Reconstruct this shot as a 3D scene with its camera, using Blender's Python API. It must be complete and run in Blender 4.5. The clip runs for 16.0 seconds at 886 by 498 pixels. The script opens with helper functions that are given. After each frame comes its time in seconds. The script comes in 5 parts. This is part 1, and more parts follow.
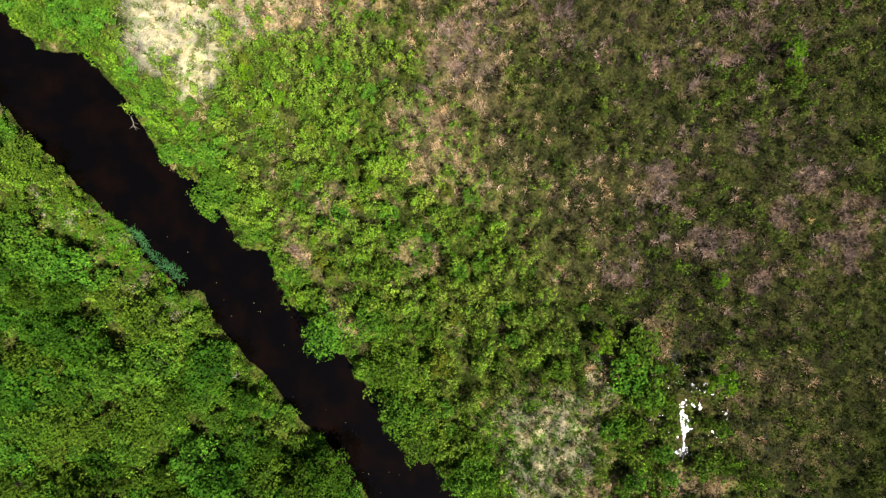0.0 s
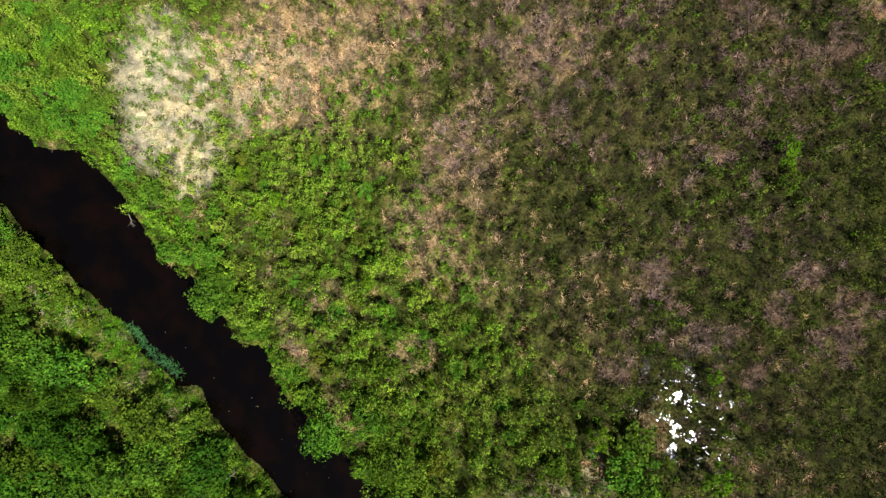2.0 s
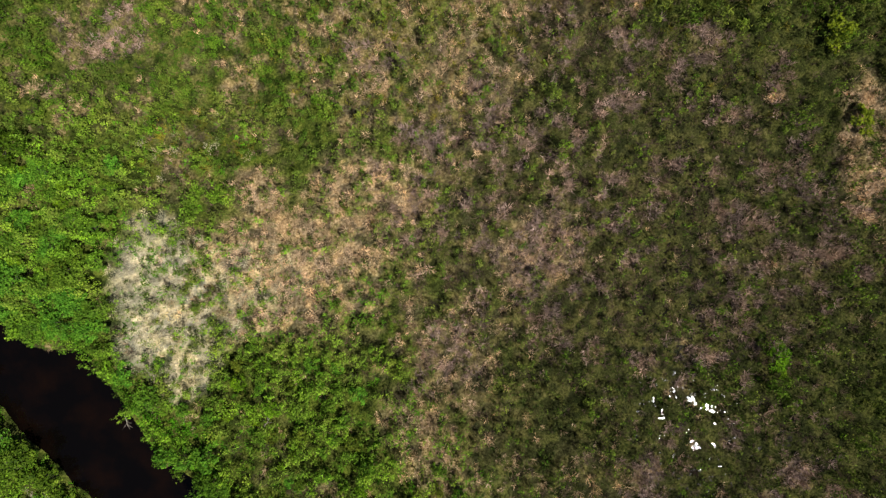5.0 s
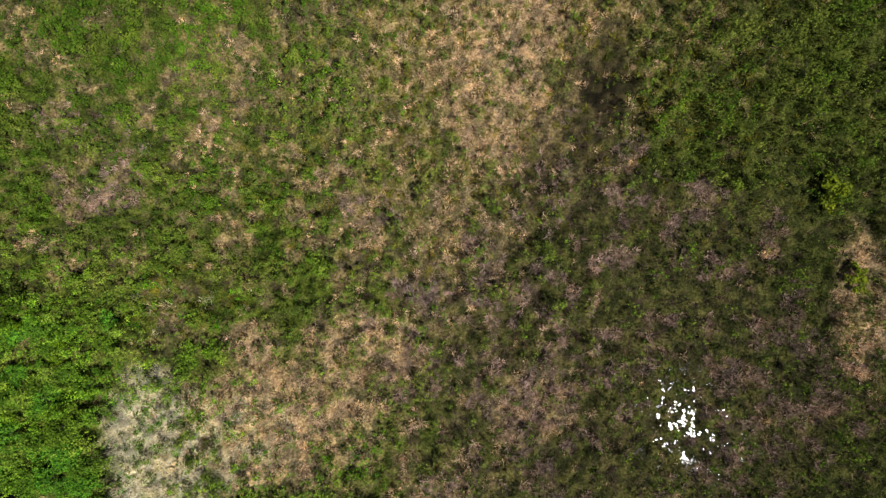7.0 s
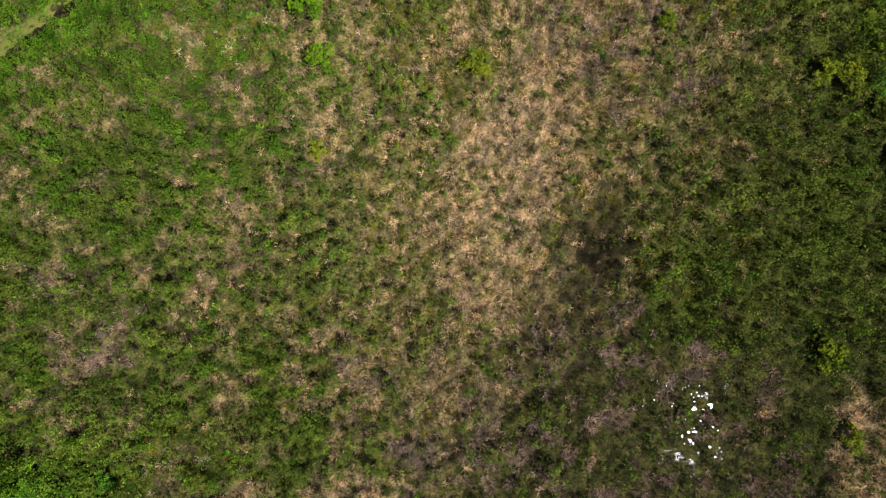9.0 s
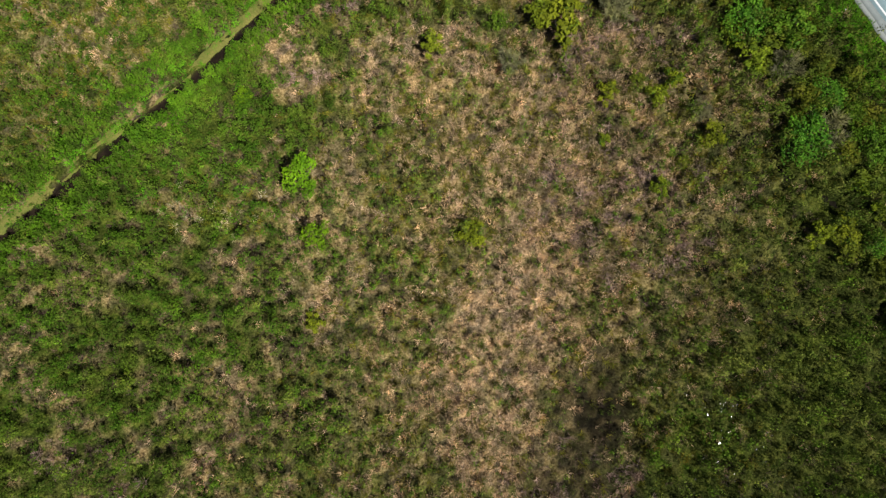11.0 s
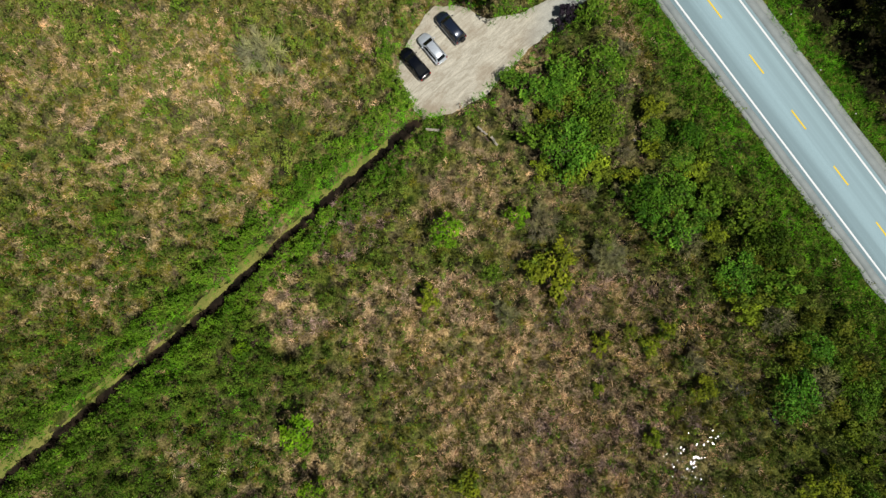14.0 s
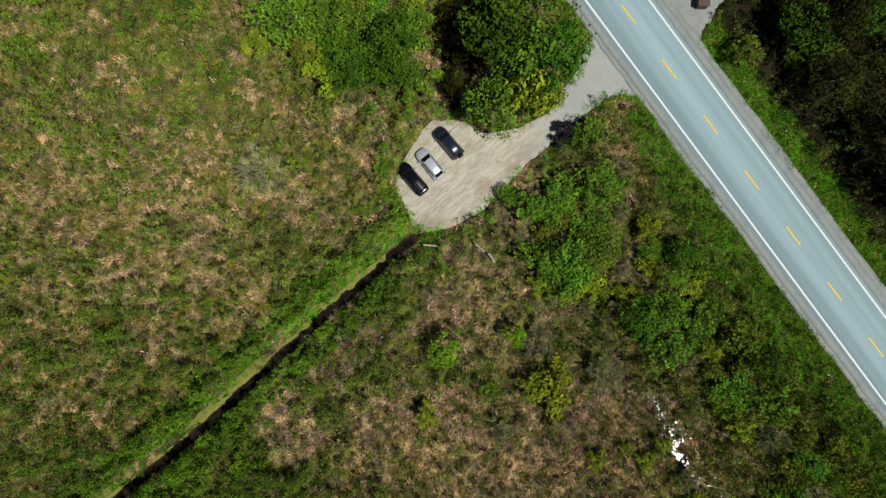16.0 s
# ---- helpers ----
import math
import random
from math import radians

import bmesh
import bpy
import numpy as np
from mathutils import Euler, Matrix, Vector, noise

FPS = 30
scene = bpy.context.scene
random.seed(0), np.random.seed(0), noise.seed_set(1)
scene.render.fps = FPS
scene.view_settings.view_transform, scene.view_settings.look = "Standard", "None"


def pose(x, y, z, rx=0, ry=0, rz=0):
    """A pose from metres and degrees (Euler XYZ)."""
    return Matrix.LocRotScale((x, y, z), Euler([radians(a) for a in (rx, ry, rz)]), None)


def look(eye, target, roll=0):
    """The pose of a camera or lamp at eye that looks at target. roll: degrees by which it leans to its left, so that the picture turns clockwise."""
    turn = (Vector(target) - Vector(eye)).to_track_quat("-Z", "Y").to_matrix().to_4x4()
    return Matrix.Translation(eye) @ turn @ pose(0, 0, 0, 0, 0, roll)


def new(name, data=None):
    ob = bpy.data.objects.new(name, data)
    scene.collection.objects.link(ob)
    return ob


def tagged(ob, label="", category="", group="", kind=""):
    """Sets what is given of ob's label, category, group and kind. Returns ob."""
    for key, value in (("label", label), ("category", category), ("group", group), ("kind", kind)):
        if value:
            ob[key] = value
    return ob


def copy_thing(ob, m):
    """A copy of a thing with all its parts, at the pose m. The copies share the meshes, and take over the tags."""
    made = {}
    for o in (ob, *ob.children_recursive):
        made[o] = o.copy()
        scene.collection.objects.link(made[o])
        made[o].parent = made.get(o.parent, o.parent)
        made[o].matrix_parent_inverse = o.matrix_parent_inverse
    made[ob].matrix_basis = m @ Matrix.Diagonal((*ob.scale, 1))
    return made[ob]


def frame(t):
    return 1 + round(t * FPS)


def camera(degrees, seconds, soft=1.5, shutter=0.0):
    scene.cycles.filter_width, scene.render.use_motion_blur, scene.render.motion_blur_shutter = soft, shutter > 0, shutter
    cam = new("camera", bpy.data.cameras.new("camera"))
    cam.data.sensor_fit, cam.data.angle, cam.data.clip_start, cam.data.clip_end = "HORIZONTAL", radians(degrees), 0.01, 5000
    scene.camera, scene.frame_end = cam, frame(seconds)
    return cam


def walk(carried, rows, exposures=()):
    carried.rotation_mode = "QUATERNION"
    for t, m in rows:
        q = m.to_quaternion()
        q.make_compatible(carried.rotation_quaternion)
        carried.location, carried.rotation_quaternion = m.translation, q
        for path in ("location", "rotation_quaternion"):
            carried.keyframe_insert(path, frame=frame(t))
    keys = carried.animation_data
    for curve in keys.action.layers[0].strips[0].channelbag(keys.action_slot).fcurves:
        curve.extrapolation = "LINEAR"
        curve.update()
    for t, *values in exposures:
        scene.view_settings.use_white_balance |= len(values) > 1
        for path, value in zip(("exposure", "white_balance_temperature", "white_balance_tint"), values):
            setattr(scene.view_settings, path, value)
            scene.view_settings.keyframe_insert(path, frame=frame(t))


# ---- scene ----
cam = camera(70.9, 16.0, soft=1.4)
PATH = [
    (0, 0.479, 1.710, 76.456, -1.208, -0.120, 2.491),
    (0.5, 0.529, 4.303, 76.496, -1.145, -0.098, 2.433),
    (1, 0.519, 7.000, 76.556, -1.164, -0.072, 2.397),
    (1.5, 0.430, 9.978, 76.593, -1.062, -0.126, 2.405),
    (2, 0.323, 13.310, 76.629, -1.073, -0.201, 2.364),
    (2.5, 0.148, 16.893, 76.722, -1.060, -0.304, 2.330),
    (3, 0.061, 20.688, 76.735, -1.037, -0.347, 2.319),
    (3.5, -0.015, 24.666, 76.743, -1.017, -0.380, 2.321),
    (4, -0.096, 28.842, 76.811, -0.937, -0.419, 2.332),
    (4.2, -0.100, 30.597, 76.822, -0.933, -0.413, 2.294),
    (6.3, 0.104, 49.953, 77.049, -0.735, -0.209, 2.665),
    (6.5, 0.097, 51.845, 77.018, -0.755, -0.222, 2.740),
    (7, 0.046, 56.672, 76.836, -0.755, -0.200, 2.660),
    (7.5, -0.056, 61.579, 76.661, -0.797, -0.211, 2.690),
    (8, -0.175, 66.545, 76.514, -0.886, -0.193, 2.671),
    (8.5, -0.319, 71.546, 76.477, -1.005, -0.213, 2.705),
    (9, -0.468, 76.519, 76.485, -0.930, -0.214, 2.715),
    (9.2, -0.464, 78.459, 76.489, -0.856, -0.188, 2.675),
    (11.3, 0.194, 98.248, 76.689, 0.515, 0.467, 1.451),
    (11.5, 0.235, 100.188, 76.705, 0.652, 0.525, 1.542),
    (12, 0.269, 105.165, 76.867, 0.797, 0.598, 1.730),
    (12.5, 0.187, 110.199, 77.143, 0.921, 0.556, 1.725),
    (13, 0.055, 115.242, 77.431, 1.025, 0.403, 1.680),
    (13.5, -0.146, 120.131, 77.684, 1.095, 0.293, 1.729),
    (14, -0.387, 124.698, 77.953, 1.150, 0.213, 1.668),
    (14.5, -0.656, 128.856, 78.230, 1.213, 0.074, 1.694),
    (15, -0.856, 132.594, 78.469, 1.242, -0.056, 1.731),
    (15.5, -0.965, 136.027, 78.628, 1.171, -0.132, 1.774),
    (16, -1.002, 139.311, 78.692, 0.955, -0.145, 1.838),
]
walk(cam, [(t, pose(*where)) for t, *where in PATH], exposures=[(0.0, 0.21), (1.5, 0.09), (3.5, -0.12), (7.0, -0.10), (12.0, -0.17), (14.0, -0.21), (15.0, -0.26), (16.0, -0.36)])

# ---- world, sun, exposure ----
SUN = Vector((0.370, -0.248, 0.895)).normalized()
world = bpy.data.worlds.new("sky")
scene.world = world
world.use_nodes = True
wt = world.node_tree
sky = wt.nodes.new("ShaderNodeTexSky")
sky.sky_type, sky.sun_disc = "NISHITA", False
sky.sun_elevation, sky.sun_rotation = math.asin(SUN.z), math.atan2(SUN.x, SUN.y)
wt.links.new(sky.outputs[0], wt.nodes["Background"].inputs["Color"])
wt.nodes["Background"].inputs["Strength"].default_value = 0.036
sun_data = bpy.data.lights.new("sun", "SUN")
sun_data.energy, sun_data.angle, sun_data.color = 5.0, radians(0.55), (1.0, 0.95, 0.86)
sun = new("sun", sun_data)
sun.matrix_world = look(SUN * 200, (0, 0, 0))


# ---- materials ----
def nodes_of(name):
    m = bpy.data.materials.new(name)
    m.use_nodes = True
    return m, m.node_tree, m.node_tree.nodes["Principled BSDF"]


def ramp(nt, stops):
    r = nt.nodes.new("ShaderNodeValToRGB")
    e = r.color_ramp.elements
    while len(e) < len(stops):
        e.new(0.5)
    for el, (p, c) in zip(e, stops):
        el.position, el.color = p, (*c, 1)
    return r


def noise_tex(nt, scale, detail=3.0, rough=0.55, coord="Object"):
    tc = nt.nodes.new("ShaderNodeTexCoord")
    n = nt.nodes.new("ShaderNodeTexNoise")
    n.inputs["Scale"].default_value, n.inputs["Detail"].default_value, n.inputs["Roughness"].default_value = scale, detail, rough
    nt.links.new(tc.outputs[coord], n.inputs["Vector"])
    return n


def mix_rgb(nt, fac, a, b, mode="MIX"):
    m = nt.nodes.new("ShaderNodeMix")
    m.data_type, m.blend_type = "RGBA", mode
    for sock, v in ((m.inputs[0], fac), (m.inputs[6], a), (m.inputs[7], b)):
        if hasattr(v, "is_output"):
            nt.links.new(v, sock)
        elif isinstance(v, tuple):
            sock.default_value = (*v, 1)
        else:
            sock.default_value = v
    return m.outputs[2]


def math_node(nt, op, a, b=0.0):
    m = nt.nodes.new("ShaderNodeMath")
    m.operation = op
    for sock, v in ((m.inputs[0], a), (m.inputs[1], b)):
        if hasattr(v, "is_output"):
            nt.links.new(v, sock)
        else:
            sock.default_value = v
    return m.outputs[0]


def bump(nt, bsdf, height, strength=0.4, dist=0.05):
    b = nt.nodes.new("ShaderNodeBump")
    b.inputs["Strength"].default_value, b.inputs["Distance"].default_value = strength, dist
    nt.links.new(height, b.inputs["Height"])
    nt.links.new(b.outputs[0], bsdf.inputs["Normal"])


def plant(name, dark, mid, light, drift, drift_scale=0.16, thin=0.04, rough=0.62, per_object=0.0, lumpy=0.75, grain=0.45, vary=1.15, warm=True):
    """Leaves, blades or twigs: each plant and each piece has its own shade, and the hue drifts over the ground."""
    m, nt, bs = nodes_of(name)
    geo = nt.nodes.new("ShaderNodeNewGeometry")
    dark, light = tuple(grain * a + (1 - grain) * b for a, b in zip(dark, mid)), tuple(grain * a + (1 - grain) * b for a, b in zip(light, mid))
    r = ramp(nt, [(0.0, dark), (0.5, mid), (1.0, light)])
    nt.links.new(geo.outputs["Random Per Island"], r.inputs[0])
    n = noise_tex(nt, drift_scale, 4.0, 0.6)
    fac = ramp(nt, [(0.42, (0, 0, 0)), (0.62, (1, 1, 1))])
    nt.links.new(n.outputs[0], fac.inputs[0])
    col = mix_rgb(nt, math_node(nt, "MULTIPLY", fac.outputs[0], 0.75), r.outputs[0], drift)
    tone = nt.nodes.new("ShaderNodeAttribute")
    tone.attribute_name = "tone"
    own = ramp(nt, [(0.0, (1 - 0.42 * vary, 1 - 0.38 * vary, 1 - 0.36 * vary)), (0.5, (1.0, 1.0, 1.0)), (1.0, (1 + 0.50 * vary, 1 + 0.42 * vary, 1 + 0.25 * vary) if warm else (1 + 0.36 * vary, 1 + 0.38 * vary, 1 + 0.48 * vary))])
    nt.links.new(tone.outputs["Fac"], own.inputs[0])
    col = mix_rgb(nt, 1.0, col, own.outputs[0], "MULTIPLY")
    # random light and dark lumps painted on, standing in for shading between clumps
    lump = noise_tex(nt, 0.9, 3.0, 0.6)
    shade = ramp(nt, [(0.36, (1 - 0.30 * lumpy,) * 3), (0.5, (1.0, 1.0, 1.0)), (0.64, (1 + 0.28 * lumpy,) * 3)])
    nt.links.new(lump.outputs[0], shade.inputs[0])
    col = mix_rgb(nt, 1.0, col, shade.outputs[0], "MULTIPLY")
    wide = noise_tex(nt, 0.28, 3.0, 0.55)
    tint = ramp(nt, [(0.36, (0.75, 0.78, 0.82)), (0.5, (1.0, 1.0, 1.0)), (0.64, (1.2, 1.15, 1.0))])
    nt.links.new(wide.outputs[0], tint.inputs[0])
    col = mix_rgb(nt, 1.0, col, tint.outputs[0], "MULTIPLY")
    if per_object:
        oi = nt.nodes.new("ShaderNodeObjectInfo")
        hs = nt.nodes.new("ShaderNodeHueSaturation")
        nt.links.new(col, hs.inputs["Color"])
        nt.links.new(math_node(nt, "ADD", math_node(nt, "MULTIPLY", oi.outputs["Random"], 0.05 * per_object), 0.5 - 0.03 * per_object), hs.inputs["Hue"])
        nt.links.new(math_node(nt, "ADD", math_node(nt, "MULTIPLY", oi.outputs["Random"], 0.5 * per_object), 1 - 0.25 * per_object), hs.inputs["Value"])
        col = hs.outputs[0]
    nt.links.new(col, bs.inputs["Base Color"])
    bs.inputs["Roughness"].default_value = rough
    bs.inputs["Specular IOR Level"].default_value = 0.08
    bs.inputs["Diffuse Roughness"].default_value = 1.0
    if thin:
        tr = nt.nodes.new("ShaderNodeBsdfTranslucent")
        nt.links.new(mix_rgb(nt, 0.5, col, (0.20, 0.30, 0.02)), tr.inputs[0])
        mx = nt.nodes.new("ShaderNodeMixShader")
        mx.inputs[0].default_value = thin
        nt.links.new(bs.outputs[0], mx.inputs[1])
        nt.links.new(tr.outputs[0], mx.inputs[2])
        nt.links.new(mx.outputs[0], nt.nodes["Material Output"].inputs[0])
    return m


LEAF = {
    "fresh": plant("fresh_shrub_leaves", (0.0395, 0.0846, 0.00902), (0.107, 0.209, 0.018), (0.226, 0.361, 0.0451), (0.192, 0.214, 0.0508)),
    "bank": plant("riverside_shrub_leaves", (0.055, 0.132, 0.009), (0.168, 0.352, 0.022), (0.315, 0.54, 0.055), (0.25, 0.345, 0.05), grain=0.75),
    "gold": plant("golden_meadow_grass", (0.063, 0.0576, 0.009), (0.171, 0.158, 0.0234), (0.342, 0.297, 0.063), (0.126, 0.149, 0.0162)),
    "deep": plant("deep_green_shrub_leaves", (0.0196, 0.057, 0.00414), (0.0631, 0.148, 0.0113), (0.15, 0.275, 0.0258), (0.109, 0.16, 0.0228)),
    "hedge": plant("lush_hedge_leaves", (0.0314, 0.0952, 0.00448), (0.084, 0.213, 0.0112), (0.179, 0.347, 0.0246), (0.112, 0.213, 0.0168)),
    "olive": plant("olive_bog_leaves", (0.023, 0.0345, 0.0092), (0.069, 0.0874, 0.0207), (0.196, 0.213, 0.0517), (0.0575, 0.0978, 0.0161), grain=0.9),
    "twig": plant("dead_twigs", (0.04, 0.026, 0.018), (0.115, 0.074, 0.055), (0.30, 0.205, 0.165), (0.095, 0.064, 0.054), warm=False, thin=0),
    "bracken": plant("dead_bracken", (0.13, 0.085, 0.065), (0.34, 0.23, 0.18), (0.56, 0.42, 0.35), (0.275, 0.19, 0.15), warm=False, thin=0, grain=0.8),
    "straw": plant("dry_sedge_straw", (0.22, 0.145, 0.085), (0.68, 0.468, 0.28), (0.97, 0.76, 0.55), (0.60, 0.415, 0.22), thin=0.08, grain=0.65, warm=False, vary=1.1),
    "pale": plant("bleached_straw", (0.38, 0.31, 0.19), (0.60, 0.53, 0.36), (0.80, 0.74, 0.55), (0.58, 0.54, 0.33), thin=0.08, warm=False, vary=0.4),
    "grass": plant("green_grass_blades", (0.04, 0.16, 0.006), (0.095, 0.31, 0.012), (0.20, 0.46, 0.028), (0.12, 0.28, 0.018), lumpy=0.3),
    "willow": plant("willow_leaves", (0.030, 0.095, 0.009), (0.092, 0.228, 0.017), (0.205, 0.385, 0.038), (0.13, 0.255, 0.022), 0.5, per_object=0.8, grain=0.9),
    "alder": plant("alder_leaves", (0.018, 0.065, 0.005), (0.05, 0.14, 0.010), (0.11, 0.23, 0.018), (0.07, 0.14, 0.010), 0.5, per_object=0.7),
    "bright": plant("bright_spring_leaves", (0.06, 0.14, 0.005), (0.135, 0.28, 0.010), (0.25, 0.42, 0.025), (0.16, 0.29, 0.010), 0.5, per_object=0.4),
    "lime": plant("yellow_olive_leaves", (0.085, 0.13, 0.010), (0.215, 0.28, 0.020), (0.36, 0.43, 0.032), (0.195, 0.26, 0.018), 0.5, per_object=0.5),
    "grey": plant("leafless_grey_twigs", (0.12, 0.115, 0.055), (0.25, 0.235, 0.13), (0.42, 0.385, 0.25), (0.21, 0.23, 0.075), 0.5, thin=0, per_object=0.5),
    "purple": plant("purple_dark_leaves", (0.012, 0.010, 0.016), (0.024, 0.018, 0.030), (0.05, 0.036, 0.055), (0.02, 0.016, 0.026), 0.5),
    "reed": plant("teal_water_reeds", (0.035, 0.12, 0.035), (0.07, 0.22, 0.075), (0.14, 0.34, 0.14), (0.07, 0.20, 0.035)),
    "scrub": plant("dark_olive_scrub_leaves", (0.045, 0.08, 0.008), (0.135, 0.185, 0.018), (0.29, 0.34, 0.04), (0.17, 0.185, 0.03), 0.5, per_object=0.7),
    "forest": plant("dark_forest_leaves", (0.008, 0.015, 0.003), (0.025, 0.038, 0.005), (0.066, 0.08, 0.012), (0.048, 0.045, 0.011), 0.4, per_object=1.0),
}


def bark_material():
    m, nt, bs = nodes_of("bark")
    n = noise_tex(nt, 6.0, 6.0, 0.7)
    r = ramp(nt, [(0.3, (0.06, 0.045, 0.035)), (0.7, (0.22, 0.19, 0.16))])
    nt.links.new(n.outputs[0], r.inputs[0])
    nt.links.new(r.outputs[0], bs.inputs["Base Color"])
    bs.inputs["Roughness"].default_value = 0.9
    bump(nt, bs, n.outputs[0], 0.7, 0.02)
    return m


BARK = bark_material()


def ground_material():
    """Low mats of moss, litter and peat; the sheet's attribute says where dead straw, tan litter, moss, muddy ground
    and painted tree shade lie.
    """
    m, nt, bs = nodes_of("marsh_mat")
    at = nt.nodes.new("ShaderNodeAttribute")
    at.attribute_name = "litter"
    sep = nt.nodes.new("ShaderNodeSeparateColor")
    nt.links.new(at.outputs["Color"], sep.inputs[0])
    fine, mid, big = noise_tex(nt, 3.4, 6.0, 0.78), noise_tex(nt, 0.9, 5.0, 0.7), noise_tex(nt, 0.12, 3.0)
    mat = ramp(nt, [(0.36, (0.006, 0.007, 0.003)), (0.46, (0.022, 0.025, 0.008)), (0.54, (0.038, 0.050, 0.012)), (0.62, (0.058, 0.054, 0.023)), (0.70, (0.10, 0.082, 0.048))])
    moss = ramp(nt, [(0.36, (0.016, 0.028, 0.004)), (0.50, (0.072, 0.108, 0.013)), (0.66, (0.18, 0.22, 0.038))])
    tan = ramp(nt, [(0.36, (0.10, 0.066, 0.038)), (0.50, (0.42, 0.285, 0.162)), (0.64, (0.80, 0.61, 0.41))])
    pale = ramp(nt, [(0.34, (0.32, 0.28, 0.18)), (0.50, (0.60, 0.54, 0.39)), (0.66, (0.78, 0.73, 0.57))])
    for r in (mat, moss, tan, pale):
        nt.links.new(fine.outputs[0], r.inputs[0])
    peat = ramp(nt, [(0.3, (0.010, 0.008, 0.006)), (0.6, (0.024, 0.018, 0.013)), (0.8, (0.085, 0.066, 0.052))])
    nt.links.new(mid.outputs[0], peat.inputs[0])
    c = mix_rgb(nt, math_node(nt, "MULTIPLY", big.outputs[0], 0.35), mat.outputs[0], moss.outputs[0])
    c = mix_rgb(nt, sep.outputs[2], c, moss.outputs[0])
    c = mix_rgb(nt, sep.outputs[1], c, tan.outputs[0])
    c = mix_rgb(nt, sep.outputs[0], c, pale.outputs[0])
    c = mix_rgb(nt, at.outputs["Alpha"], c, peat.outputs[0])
    tone = nt.nodes.new("ShaderNodeAttribute")
    tone.attribute_name = "tone"
    own = ramp(nt, [(0.0, (0.38, 0.42, 0.46)), (0.5, (0.95, 0.95, 0.95)), (1.0, (1.62, 1.52, 1.36))])
    nt.links.new(tone.outputs["Fac"], own.inputs[0])
    c = mix_rgb(nt, 1.0, c, own.outputs[0], "MULTIPLY")
    nt.links.new(c, bs.inputs["Base Color"])
    bs.inputs["Roughness"].default_value = 0.95
    bs.inputs["Specular IOR Level"].default_value = 0.05
    bs.inputs["Diffuse Roughness"].default_value = 1.0
    bump(nt, bs, fine.outputs[0], 1.0, 0.25)
    return m


def water_material(name, deep, shallow, ripple, scale=3.0, rough=0.06):
    m, nt, bs = nodes_of(name)
    n = noise_tex(nt, 0.25, 4.0)
    r = ramp(nt, [(0.45, deep), (0.75, shallow)])
    nt.links.new(n.outputs[0], r.inputs[0])
    nt.links.new(r.outputs[0], bs.inputs["Base Color"])
    bs.inputs["Roughness"].default_value = rough
    bs.inputs["IOR"].default_value = 1.33
    w = noise_tex(nt, scale, 3.0)
    bump(nt, bs, w.outputs[0], ripple, 0.03)
    return m


def speckled(name, stops, scale, rough, relief=0.3, stain=None, stain_scale=0.2):
    m, nt, bs = nodes_of(name)
    n = noise_tex(nt, scale, 8.0, 0.75)
    r = ramp(nt, stops)
    nt.links.new(n.outputs[0], r.inputs[0])
    c = r.outputs[0]
    if stain:
        s = noise_tex(nt, stain_scale, 5.0, 0.6)
        f = ramp(nt, [(0.45, (0, 0, 0)), (0.7, (0.8, 0.8, 0.8))])
        nt.links.new(s.outputs[0], f.inputs[0])
        c = mix_rgb(nt, f.outputs[0], c, stain)
    nt.links.new(c, bs.inputs["Base Color"])
    bs.inputs["Roughness"].default_value = rough
    bump(nt, bs, n.outputs[0], relief, 0.02)
    return m


def asphalt_material():
    """Worn pale asphalt; long streaks run with the lanes."""
    m, nt, bs = nodes_of("worn_asphalt")
    fine = noise_tex(nt, 14.0, 8.0, 0.75)
    tc = nt.nodes.new("ShaderNodeTexCoord")
    mp = nt.nodes.new("ShaderNodeMapping")
    mp.inputs["Scale"].default_value = (1.1, 0.02, 1)
    nt.links.new(tc.outputs["Object"], mp.inputs[0])
    st = nt.nodes.new("ShaderNodeTexNoise")
    st.inputs["Scale"].default_value, st.inputs["Detail"].default_value = 1.0, 4.0
    nt.links.new(mp.outputs[0], st.inputs[0])
    a = ramp(nt, [(0.3, (0.265, 0.385, 0.432)), (0.7, (0.352, 0.502, 0.56))])
    nt.links.new(fine.outputs[0], a.inputs[0])
    f = ramp(nt, [(0.40, (0, 0, 0)), (0.66, (0.75, 0.75, 0.75))])
    nt.links.new(st.outputs[0], f.inputs[0])
    nt.links.new(mix_rgb(nt, f.outputs[0], a.outputs[0], (0.24, 0.345, 0.388)), bs.inputs["Base Color"])
    bs.inputs["Roughness"].default_value = 0.9
    bump(nt, bs, fine.outputs[0], 0.3, 0.01)
    return m


